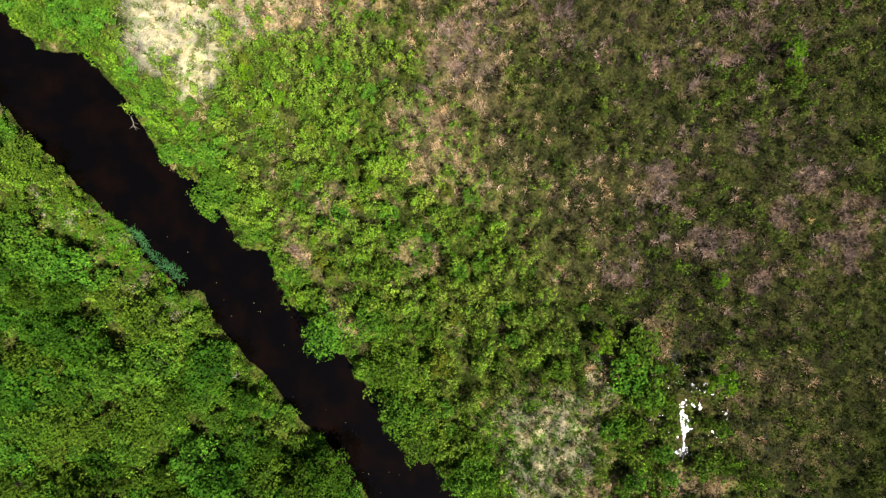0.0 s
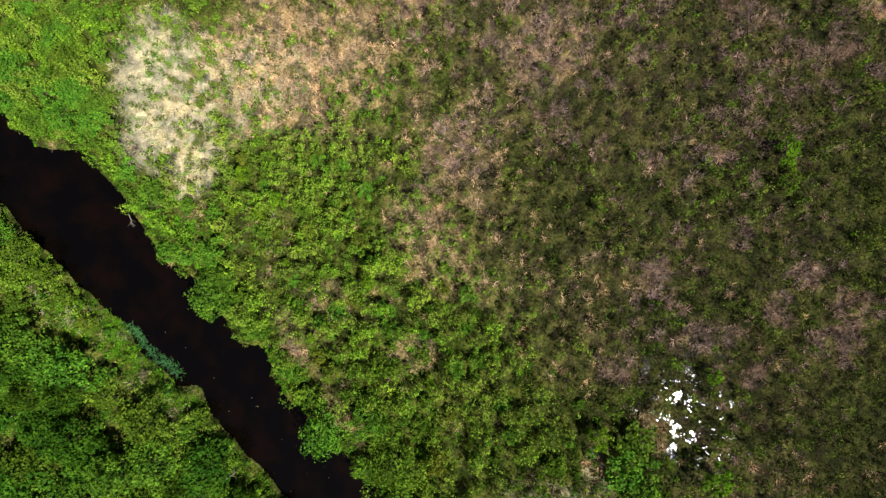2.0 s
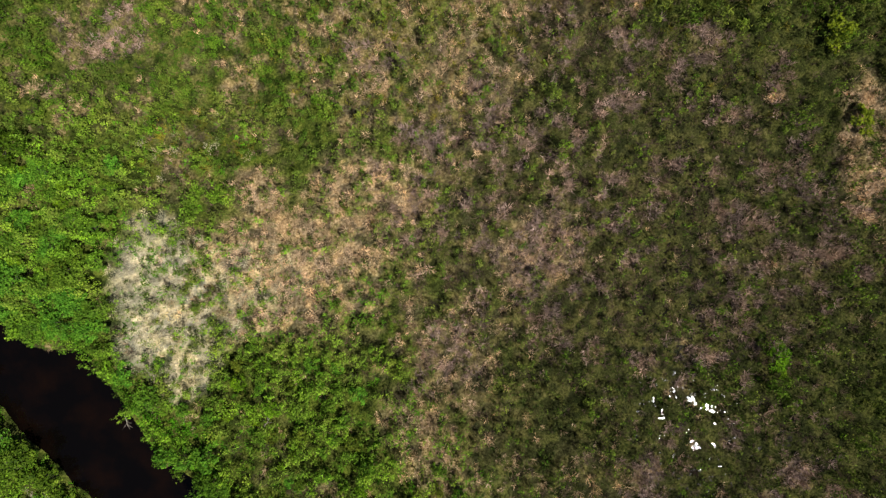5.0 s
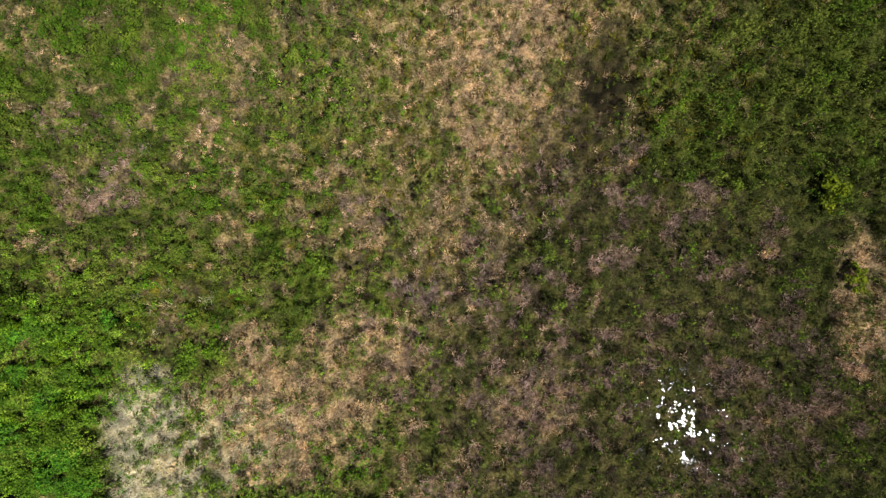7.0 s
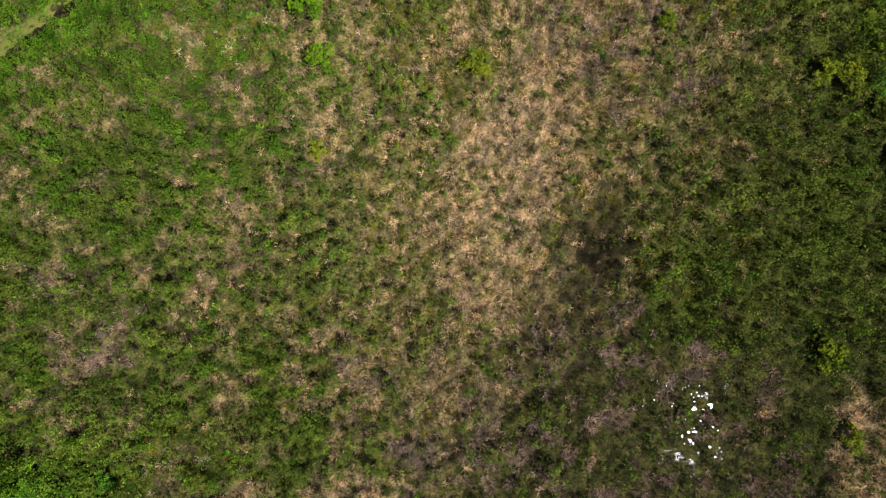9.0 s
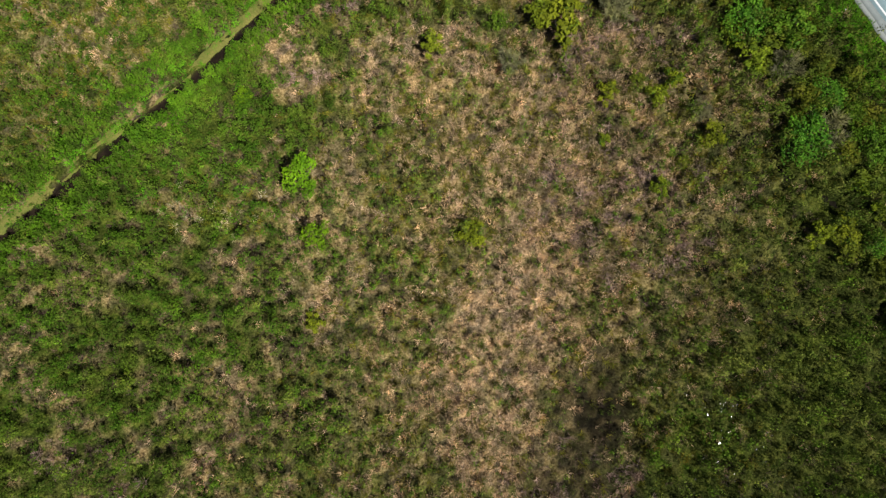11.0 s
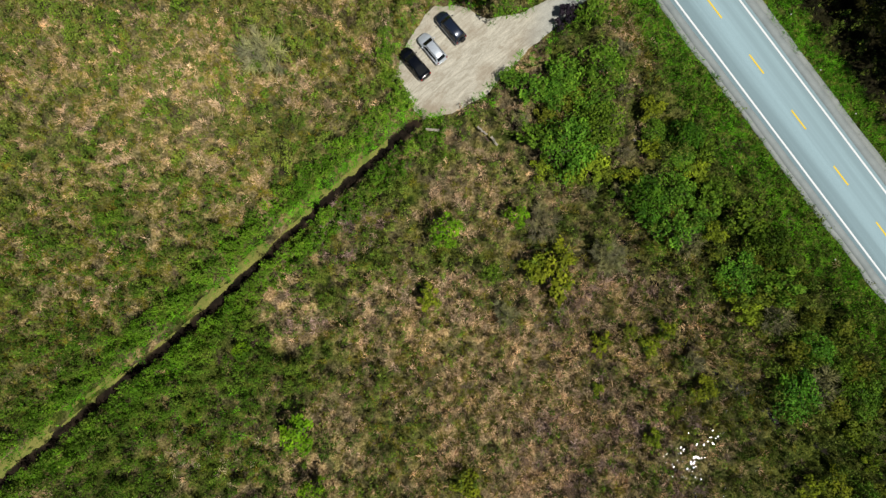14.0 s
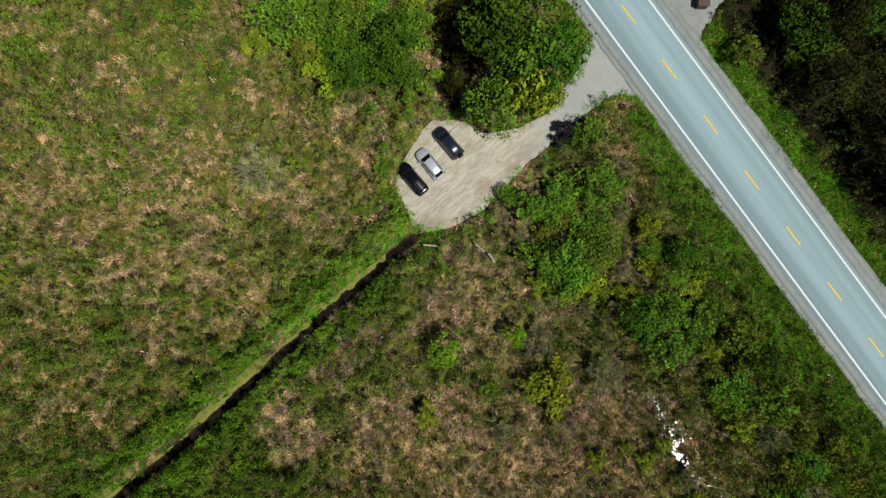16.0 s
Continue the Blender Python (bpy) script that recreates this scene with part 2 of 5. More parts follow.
def gravel_material():
    """Packed gravel with curved wheel tracks, dusty pale and muddy brown patches."""
    m, nt, bs = nodes_of("packed_gravel")
    fine, dirt = noise_tex(nt, 7.0, 8.0, 0.75), noise_tex(nt, 0.22, 5.0, 0.6)
    tc = nt.nodes.new("ShaderNodeTexCoord")
    turn, mp = nt.nodes.new("ShaderNodeMapping"), nt.nodes.new("ShaderNodeMapping")
    turn.inputs["Rotation"].default_value, mp.inputs["Scale"].default_value = (0, 0, radians(-42)), (0.22, 1.0, 1)
    nt.links.new(tc.outputs["Object"], turn.inputs[0])
    nt.links.new(turn.outputs[0], mp.inputs[0])
    tr = nt.nodes.new("ShaderNodeTexNoise")
    tr.inputs["Scale"].default_value, tr.inputs["Detail"].default_value, tr.inputs["Distortion"].default_value = 1.1, 5.0, 2.6
    nt.links.new(mp.outputs[0], tr.inputs[0])
    a = ramp(nt, [(0.28, (0.33, 0.31, 0.25)), (0.5, (0.465, 0.44, 0.365)), (0.72, (0.58, 0.55, 0.47))])
    nt.links.new(fine.outputs[0], a.inputs[0])
    f = ramp(nt, [(0.36, (0.80, 0.785, 0.76)), (0.52, (1.0, 1.0, 1.0)), (0.66, (1.17, 1.17, 1.17))])
    nt.links.new(tr.outputs[0], f.inputs[0])
    c = mix_rgb(nt, 1.0, a.outputs[0], f.outputs[0], "MULTIPLY")
    d = ramp(nt, [(0.50, (0, 0, 0)), (0.68, (0.7, 0.7, 0.7))])
    nt.links.new(dirt.outputs[0], d.inputs[0])
    c = mix_rgb(nt, d.outputs[0], c, (0.27, 0.215, 0.15))
    xyz = nt.nodes.new("ShaderNodeSeparateXYZ")
    nt.links.new(tc.outputs["Object"], xyz.inputs[0])
    far = ramp(nt, [(0.30, (0, 0, 0)), (0.70, (0.9, 0.9, 0.9))])
    nt.links.new(math_node(nt, "ADD", math_node(nt, "MULTIPLY", math_node(nt, "SUBTRACT", xyz.outputs[0], 8.0), 0.08), math_node(nt, "MULTIPLY", dirt.outputs[0], 0.5)), far.inputs[0])
    grit = ramp(nt, [(0.3, (0.26, 0.285, 0.275)), (0.7, (0.425, 0.45, 0.43))])
    nt.links.new(fine.outputs[0], grit.inputs[0])
    c = mix_rgb(nt, far.outputs[0], c, grit.outputs[0])
    nt.links.new(c, bs.inputs["Base Color"])
    bs.inputs["Roughness"].default_value = 0.95
    bump(nt, bs, fine.outputs[0], 0.6, 0.03)
    return m


GROUND = ground_material()
RIVER = water_material("peat_river_water", (0.0022, 0.0016, 0.0014), (0.007, 0.003, 0.0016), 0.05)
POOL = water_material("marsh_pool_water", (0.008, 0.007, 0.004), (0.02, 0.016, 0.009), 0.12, 11.0, 0.065)
ASPHALT = asphalt_material()
SHOULDER = speckled("grey_shoulder", [(0.3, (0.225, 0.26, 0.265)), (0.7, (0.315, 0.35, 0.35))], 10.0, 0.92, 0.3, (0.20, 0.235, 0.24), 0.5)
ROADSIDE = speckled("roadside_gravel", [(0.3, (0.21, 0.24, 0.235)), (0.7, (0.36, 0.385, 0.37))], 8.0, 0.95, 0.5, (0.20, 0.225, 0.22), 0.4)
GRAVEL = gravel_material()
WHITE = speckled("white_road_paint", [(0.25, (0.62, 0.66, 0.68)), (0.5, (0.84, 0.88, 0.90))], 12.0, 0.7, 0.1)
YELLOW = speckled("yellow_road_paint", [(0.25, (0.66, 0.46, 0.05)), (0.5, (0.85, 0.63, 0.06))], 12.0, 0.7, 0.1)
TRAIL = speckled("trodden_trail", [(0.3, (0.10, 0.125, 0.018)), (0.7, (0.30, 0.27, 0.07))], 5.0, 0.95, 0.5, (0.085, 0.15, 0.014), 0.8)
WOOD = speckled("weathered_wood", [(0.3, (0.22, 0.19, 0.155)), (0.7, (0.47, 0.43, 0.37))], 9.0, 0.85, 0.5)
ROTTEN = speckled("rotten_wood", [(0.3, (0.05, 0.035, 0.025)), (0.7, (0.16, 0.11, 0.08))], 7.0, 0.9, 0.6)
BROWN_BOX = speckled("brown_board", [(0.3, (0.07, 0.045, 0.035)), (0.7, (0.13, 0.085, 0.065))], 6.0, 0.8, 0.2)


def gloss(name, color, rough, metal=0.0, coat=0.0):
    m, nt, bs = nodes_of(name)
    n = noise_tex(nt, 5.0, 5.0, 0.6)
    r = ramp(nt, [(0.3, tuple(c * 0.85 for c in color)), (0.75, color)])
    nt.links.new(n.outputs[0], r.inputs[0])
    nt.links.new(r.outputs[0], bs.inputs["Base Color"])
    bs.inputs["Roughness"].default_value, bs.inputs["Metallic"].default_value, bs.inputs["Coat Weight"].default_value = rough, metal, coat
    return m


BLACK_PAINT = gloss("black_car_paint", (0.004, 0.005, 0.008), 0.16, 0, 0.3)
SILVER_PAINT = gloss("silver_car_paint", (0.54, 0.60, 0.67), 0.30, 0.15, 0.8)
BLUE_PAINT = gloss("blue_black_car_paint", (0.020, 0.030, 0.058), 0.22, 0.3, 0.8)
CAR_GLASS = gloss("tinted_car_glass", (0.010, 0.012, 0.014), 0.05, 0, 0)
RUBBER = gloss("tyre_rubber", (0.018, 0.018, 0.018), 0.85)
RIM = gloss("alloy_rim", (0.45, 0.45, 0.46), 0.35, 0.9)
TRIM_BLACK = gloss("black_plastic_trim", (0.02, 0.02, 0.02), 0.6)
RED_LAMP = gloss("red_lamp_plastic", (0.32, 0.015, 0.012), 0.2)
CLEAR_LAMP = gloss("clear_lamp_plastic", (0.08, 0.09, 0.10), 0.12)
CABLE = gloss("cable_sheath", (0.03, 0.03, 0.032), 0.6)
CHARRED = speckled("charred_wood", [(0.3, (0.006, 0.005, 0.005)), (0.7, (0.025, 0.022, 0.02))], 7.0, 0.9, 0.6)
YELLOW_PETAL = speckled("yellow_petals", [(0.3, (0.52, 0.50, 0.02)), (0.7, (0.78, 0.74, 0.04))], 9.0, 0.7, 0.1)
CONCRETE = speckled("pale_stone", [(0.3, (0.45, 0.45, 0.43)), (0.7, (0.7, 0.7, 0.68))], 8.0, 0.9)


# ---- building helpers ----
def mesh_of(name, verts, faces, material):
    """A mesh of equal-sided faces from arrays."""
    verts, faces = np.asarray(verts, np.float32), np.asarray(faces, np.int32)
    me = bpy.data.meshes.new(name)
    me.vertices.add(len(verts))
    me.vertices.foreach_set("co", verts.ravel())
    n, k = faces.shape
    me.loops.add(n * k)
    me.loops.foreach_set("vertex_index", faces.ravel())
    me.polygons.add(n)
    me.polygons.foreach_set("loop_start", np.arange(0, n * k, k, dtype=np.int32))
    me.update(calc_edges=True)
    me.materials.append(material)
    return me


def mesh_from(name, bm, material):
    me = bpy.data.meshes.new(name)
    bm.normal_update()
    bm.to_mesh(me)
    bm.free()
    me.materials.append(material)
    return me


def part(name, data, material, parent, label=""):
    """Links a bmesh or a mesh as one mesh object under a thing or a part."""
    me = mesh_from(name, data, material) if isinstance(data, bmesh.types.BMesh) else data
    ob = new(name, me)
    ob.parent = parent
    return tagged(ob, label)


def smooth(me, on=True):
    me.polygons.foreach_set("use_smooth", np.full(len(me.polygons), on))
    return me


def step(a, b, v):
    s = np.clip((v - a) / (b - a), 0, 1)
    return s * s * (3 - 2 * s)


def lattice(ix, iy, seed):
    h = (ix * 374761393 + iy * 668265263 + seed * 1274126177) & 0xFFFFFFFF
    h = ((h ^ (h >> 13)) * 1274126177) & 0xFFFFFFFF
    return ((h ^ (h >> 16)) & 0xFFFF) / 65535.0


def value_noise(x, y, size, seed):
    """Smooth noise from 0 to 1 with bumps of that size in metres, in two octaves."""
    out, amp, tot = 0.0, 1.0, 0.0
    for o in range(3):
        u, v = x / size * 2 ** o + 17.3 * o, y / size * 2 ** o - 9.1 * o
        iu, iv = np.floor(u).astype(np.int64), np.floor(v).astype(np.int64)
        fu, fv = u - iu, v - iv
        fu, fv = fu * fu * (3 - 2 * fu), fv * fv * (3 - 2 * fv)
        a, b = lattice(iu, iv, seed + o), lattice(iu + 1, iv, seed + o)
        c, d = lattice(iu, iv + 1, seed + o), lattice(iu + 1, iv + 1, seed + o)
        out, tot, amp = out + amp * (a + (b - a) * fu + (c - a + (a - b - c + d) * fu) * fv), tot + amp, amp * 0.5
    return out / tot


def mounds(x, y, size, seed):
    """Bushy mounds on a shaken grid: nearness to the closest middle (1 to 0), a number for each mound, and the way out from its middle."""
    x, y = np.asarray(x, float), np.asarray(y, float)
    u = x / size + 0.7 * (value_noise(x, y, size * 0.9, seed + 3) - 0.5)
    v = y / size + 0.7 * (value_noise(x, y, size * 0.9, seed + 4) - 0.5)
    iu, iv = np.floor(u).astype(np.int64), np.floor(v).astype(np.int64)
    best, own, ox, oy = np.full(np.shape(x), 9.0), np.zeros(np.shape(x)), np.zeros(np.shape(x)), np.zeros(np.shape(x))
    for a in (-1, 0, 1):
        for b in (-1, 0, 1):
            cu, cv = iu + a + lattice(iu + a, iv + b, seed), iv + b + lattice(iu + a, iv + b, seed + 1)
            big = 0.75 + 0.5 * lattice(iu + a, iv + b, seed + 5)
            d = np.hypot(u - cu, v - cv) / big
            near = d < best
            best, own = np.where(near, d, best), np.where(near, lattice(iu + a, iv + b, seed + 2), own)
            ox, oy = np.where(near, (u - cu) / big, ox), np.where(near, (v - cv) / big, oy)
    return 1 - step(0.12, 0.78, best), own, ox, oy


def line_distance(x, y, pts):
    """Signed distance to a polyline (above zero on its left) and the way along it."""
    best, side, along, run = np.full(np.shape(x), 1e9), np.zeros(np.shape(x)), np.zeros(np.shape(x)), 0.0
    for (ax, ay), (bx, by) in zip(pts[:-1], pts[1:]):
        dx, dy = bx - ax, by - ay
        ln = math.hypot(dx, dy)
        t = np.clip(((x - ax) * dx + (y - ay) * dy) / ln ** 2, 0, 1)
        d = np.hypot(x - ax - t * dx, y - ay - t * dy)
        near = d < best
        best = np.where(near, d, best)
        side = np.where(near, np.sign(dx * (y - ay) - dy * (x - ax)), side)
        along = np.where(near, run + t * ln, along)
        run += ln
    return best * side, along


def area_distance(x, y, pts):
    """Distance to the edge of an area, below zero inside."""
    d, _ = line_distance(x, y, pts + pts[:1])
    inside = np.zeros(np.shape(x), bool)
    for (ax, ay), (bx, by) in zip(pts, pts[1:] + pts[:1]):
        if ay != by:
            inside ^= ((ay > y) != (by > y)) & (x < (bx - ax) * (y - ay) / (by - ay) + ax)
    return np.where(inside, -np.abs(d), np.abs(d))


def blob(x, y, cx, cy, rx, ry, turn=0.0, soft=0.35):
    """1 inside an ellipse with a ragged edge, 0 outside."""
    c, s = math.cos(radians(turn)), math.sin(radians(turn))
    u, v = ((x - cx) * c + (y - cy) * s) / rx, (-(x - cx) * s + (y - cy) * c) / ry
    r = np.hypot(u, v) + (value_noise(x, y, 3.0, 5) - 0.5) * 0.9 * min(1, 4 / min(rx, ry) + 0.3)
    return 1 - step(1 - soft, 1 + soft, r)


# ---- the plan ----
RIVER_LINE = [(-130, 92), (-76, 44), (-48.5, 16.0), (-34.4, 3.8), (-20.3, -10.9), (-11.2, -20.6), (-2.2, -31.0), (30, -68), (90, -130)]
DITCH_LINE = [(-150, 14), (-55.3, 95.3), (-31.7, 115.9), (-17.3, 130.1), (-8.1, 138.8), (-4.6, 141.9)]
ROAD_MID, ROAD_DIR, ROAD_SIDE = (32.6, 157.4), (0.618, -0.786), (0.786, 0.618)
LOT = [(-7.6, 148.2), (-3.9, 142.2), (0.2, 143.3), (4.4, 146.0), (7.6, 149.7), (12.4, 154.2), (16.0, 157.6), (20.0, 160.6),
       (25.0, 160.5), (18.0, 170.0), (15.5, 164.5), (12.0, 158.5), (8.5, 156.6), (4.0, 155.6), (0.5, 157.2), (-2.6, 157.2), (-5.2, 154.0)]
CREEK_LINES = [[(18.5, 132), (20.6, 129.3), (23.6, 125.8), (28.4, 119.3), (30.6, 113.2), (35.7, 110.6), (41.5, 105.9), (50, 101)], [(31.0, -2.0), (30.0, -8.5), (30.7, -14.2), (31.3, -18.1), (31.6, -23), (31.0, -29), (32, -36)]]
BANK_PATH = [(-36, 15.5), (-31, 13.6), (-24, 11.0), (-20.6, 7.0), (-19.2, 3.5), (-16.3, -1.4), (-10.4, -8.4), (-7, -12)]
FAR_BANK_GLADE = [(-47, 2.5), (-40, -1.0), (-35.5, -3.0), (-31, -8)]
POOL_LEVEL, RIVER_LEVEL = -0.10, -0.45


def outlying(x, y):
    """0 over the walked ground, rising to 1 a dozen metres outside it."""
    return step(0, 12, np.maximum(np.abs(x) - 57, np.abs(y - 70.5) - 102))


def road_axes(x, y):
    dx, dy = x - ROAD_MID[0], y - ROAD_MID[1]
    return dx * ROAD_DIR[0] + dy * ROAD_DIR[1], dx * ROAD_SIDE[0] + dy * ROAD_SIDE[1]


def on_road(s, n, z):
    return (ROAD_MID[0] + s * ROAD_DIR[0] + n * ROAD_SIDE[0], ROAD_MID[1] + s * ROAD_DIR[1] + n * ROAD_SIDE[1], z)


# the open bank's distance from the river's middle line: a bushy nose, a bay, then shallow scallops
BANK_X = (-60, -50, -46.5, -43.3, -42, -38.7, -35, -33.3, -28.4, -24, -21, -18.3, -10)
BANK_HALF = (5.0, 4.3, 6.5, 8.8, 7.7, 7.2, 5.2, 4.8, 6.3, 4.9, 6.6, 4.9, 5.2)


def river_gap(x, y):
    """Distance from the water's edge, below zero on the river."""
    d, _ = line_distance(x, y, RIVER_LINE)
    wave = value_noise(x, y, 7.0, 3) - 0.5
    near = np.interp(x, BANK_X, BANK_HALF) + 1.2 * wave
    far = 4.9 + 3.0 * wave + 1.2 * blob(x, y, -33.5, -3.2, 4.5, 4.5) + 0.5 * (1 - step(-42, -36, x)) - 0.6 * step(-28, -22, x)
    half = np.where(d > 0, near, far)
    return np.abs(d) - half, d


def side_drive(x, y):
    """The gravel mouth of the drive across the road."""
    s, n = road_axes(x, y)
    return area_distance(s, n, [(-14, 4.5), (-9.5, 5.2), (-11.5, 9.5), (-12.5, 22), (-17.5, 22), (-18, 10), (-24, 5.2), (-24, 4.5)])


def marsh(x, y):
    """How wet the ground is: the wide marsh, and one hollow further on."""
    wide = step(17, 26, x) * (1 - step(60, 70, y)) * (1 - step(44, 54, x) * step(40, 60, y))
    return np.maximum(wide, blob(x, y, 31.5, 95, 7, 6, 0, 0.7))


def height(x, y):
    gap, _ = river_gap(x, y)
    s, n = road_axes(x, y)
    z = 0.10 + 0.16 * (value_noise(x, y, 5.0, 11) - 0.5)
    wet = marsh(x, y)
    pools = value_noise(x, y, 1.2, 12) - 0.305 - 0.30 * (value_noise(x, y, 7.0, 13) - 0.5) - 0.10 * blob(x, y, 31, 4, 6, 5) - 0.09 * np.exp(-((x - 31.5) / 4.5) ** 2) * (1 - step(40, 44, y) * (1 - step(47, 51, y))) + 0.16 * step(62, 76, y) + 0.05 * step(108, 116, y)
    z = z * (1 - wet) + wet * (POOL_LEVEL + 0.45 * pools)
    hump, own, _, _ = mounds(x, y, 0.95, 61)
    d, along = line_distance(x, y, DITCH_LINE)
    wide, tall, _, _ = mounds(x, y, 2.0, 51)
    z = z + (0.45 * hump ** 0.8 * (0.4 + 1.0 * own) + 0.75 * wide * (0.2 + 1.1 * tall)) * (1 - 0.75 * wet) * step(1.2, 2.8, np.abs(d - 0.5)) * step(0.6, 3.0, gap) * step(7.5, 9.5, np.abs(n)) * (1 - outlying(x, y))
    for line in CREEK_LINES:
        d, _ = line_distance(x, y, line)
        cut = (1 - step(0.30, 0.8, np.abs(d) + 1.8 * (value_noise(x, y, 1.5, 14) - 0.45))) * step(0.42, 0.54, value_noise(x, y, 1.8, 15))
        z = z * (1 - cut) + (POOL_LEVEL - 0.10) * cut
    z = z - 0.15 * blob(x, y, 32.7, 29.9, 1.8, 1.8) - 0.27 * blob(x, y, 31.0, 94.8, 2.2, 2.0) - 0.11 * blob(x, y, 31, 50, 1.4, 1.8) - 0.10 * blob(x, y, 31.3, 57.6, 1.0, 1.2)
    z = z - 1.3 * (1 - step(-2.2, 0.9, gap))
    d, along = line_distance(x, y, DITCH_LINE)
    z = z - 0.55 * (1 - step(0.40, 0.88, np.abs(d))) * (1 - step(186, 192, along)) + 0.10 * np.exp(-((d - 1.2) / 0.8) ** 2)
    flat = 1 - step(5.2, 8.0, np.abs(n))
    z = z * (1 - flat) + 0.0 * flat
    flat = 1 - step(-0.5, 2.0, np.minimum(area_distance(x, y, LOT), side_drive(x, y)))
    return z * (1 - flat) + 0.02 * flat


def cover(x, y):
    """How much of each plant grows at a place: clumps on a square metre."""
    n1, n2, n3, n4 = value_noise(x, y, 14.0, 21), value_noise(x, y, 2.6, 22), value_noise(x, y, 2.0, 23), value_noise(x, y, 6.5, 24)
    gap, rd = river_gap(x, y)
    s, n = road_axes(x, y)
    dd, dway = line_distance(x, y, DITCH_LINE)
    foot, fway = line_distance(x, y, BANK_PATH)
    foot = np.exp(-((np.abs(foot) + 0.9 * (value_noise(x, y, 2.2, 33) - 0.5)) / 0.6) ** 2) * step(0.30, 0.5, value_noise(x, y, 2.8, 34))
    south = 1 - step(58, 72, y)
    # greener left, darker right: partly real, partly sun-angle brightness put into the plants
    left, right = 1 - step(-30, 8, x), step(6 - 15 * south, 34 - 18 * south, x)
    pale = np.maximum.reduce([blob(x, y, -33.2, 28.6, 6.2, 8.5, 10), blob(x, y, -30.5, 20, 2.5, 3.5), 0.3 * blob(x, y, -25, 31, 7, 5.5), 0.75 * blob(x, y, 15, -23.5, 6.0, 6.0), 0.35 * blob(x, y, 21, -15, 1.6, 4)])
    tan_river = np.maximum.reduce([
        0.25 * foot * step(9, 16, fway), 0.12 * blob(x, y, 39, -20, 12, 10), 0.12 * blob(x, y, 16, 5, 9, 11), 0.5 * blob(x, y, -18.2, 2.5, 1.2, 1.6, 25),
        0.6 * blob(x, y, -17.2, -0.8, 1.4, 2.2, 25), 0.4 * blob(x, y, -11.5, -9.5, 1.4, 4, 35), 0.5 * blob(x, y, -13, 5, 3, 2), 0.5 * blob(x, y, 0, 12, 4, 9, 25),
        0.45 * blob(x, y, -3, -1, 3, 2), 0.35 * blob(x, y, 14, -23, 8, 7), 0.5 * blob(x, y, 21, -15, 1.8, 5), 0.9 * blob(x, y, 24, -30, 6, 3),
        0.8 * blob(x, y, 33, -27.5, 4, 2), 0.35 * blob(x, y, 28, -9, 2, 4)])
    tan_marsh = np.maximum.reduce([
        0.8 * blob(x, y, -18, 33.5, 13, 8, 8), 0.8 * blob(x, y, -10, 42, 8, 5, 20), 0.8 * blob(x, y, -22, 42, 4, 3), 0.25 * blob(x, y, 2, 24, 6, 9, 20),
        0.5 * blob(x, y, 12, 37, 5, 6), blob(x, y, 8, 86, 7.5, 21, -16, 0.5), 0.42 * blob(x, y, -4, 84, 15, 20, 0, 0.8), 0.4 * blob(x, y, 24, 97, 13, 17, 0, 0.8), 0.4 * blob(x, y, 2, 58, 8, 4), 0.9 * blob(x, y, 53, 51, 4, 9),
        0.6 * blob(x, y, -27, 79, 2.6, 3), 0.9 * blob(x, y, -26.9, 69, 2.4, 1.8), 0.3 * blob(x, y, -9, 60, 5, 7), 0.8 * blob(x, y, 4, 74, 5, 8, -25)])
    tan_north = np.maximum.reduce([
        0.9 * blob(x, y, 14, 95, 9, 11, 0, 0.7), 0.8 * blob(x, y, 9, 107, 12, 10, 0, 0.6), 0.7 * blob(x, y, -2, 117, 12, 6), 0.7 * blob(x, y, -20, 119, 4, 5, 40),
        0.75 * blob(x, y, -34, 135, 9, 8), 1.0 * blob(x, y, -32, 148, 10, 7, 0, 0.5), 0.6 * blob(x, y, -44, 152, 12, 12), 0.7 * blob(x, y, -22, 158, 9, 2.5, -38),
        0.5 * blob(x, y, -47, 120, 9, 7, 40), 0.5 * blob(x, y, 4, 132, 7, 5), 0.95 * blob(x, y, 21.2, 154.4, 1.2, 4.2, 27), 0.8 * blob(x, y, 14, 117, 10, 7, 30, 0.6),
        0.75 * blob(x, y, 23, 108, 7, 7, 0, 0.6), 0.45 * blob(x, y, 30, 116, 10, 9, 0, 0.7), 0.6 * blob(x, y, -15, 96, 6, 12)])
    tan = np.maximum.reduce([tan_river, tan_marsh, tan_north])
    hump, own, _, _ = mounds(x, y, 2.0, 51)
    bush = hump * (0.35 + 0.9 * own)
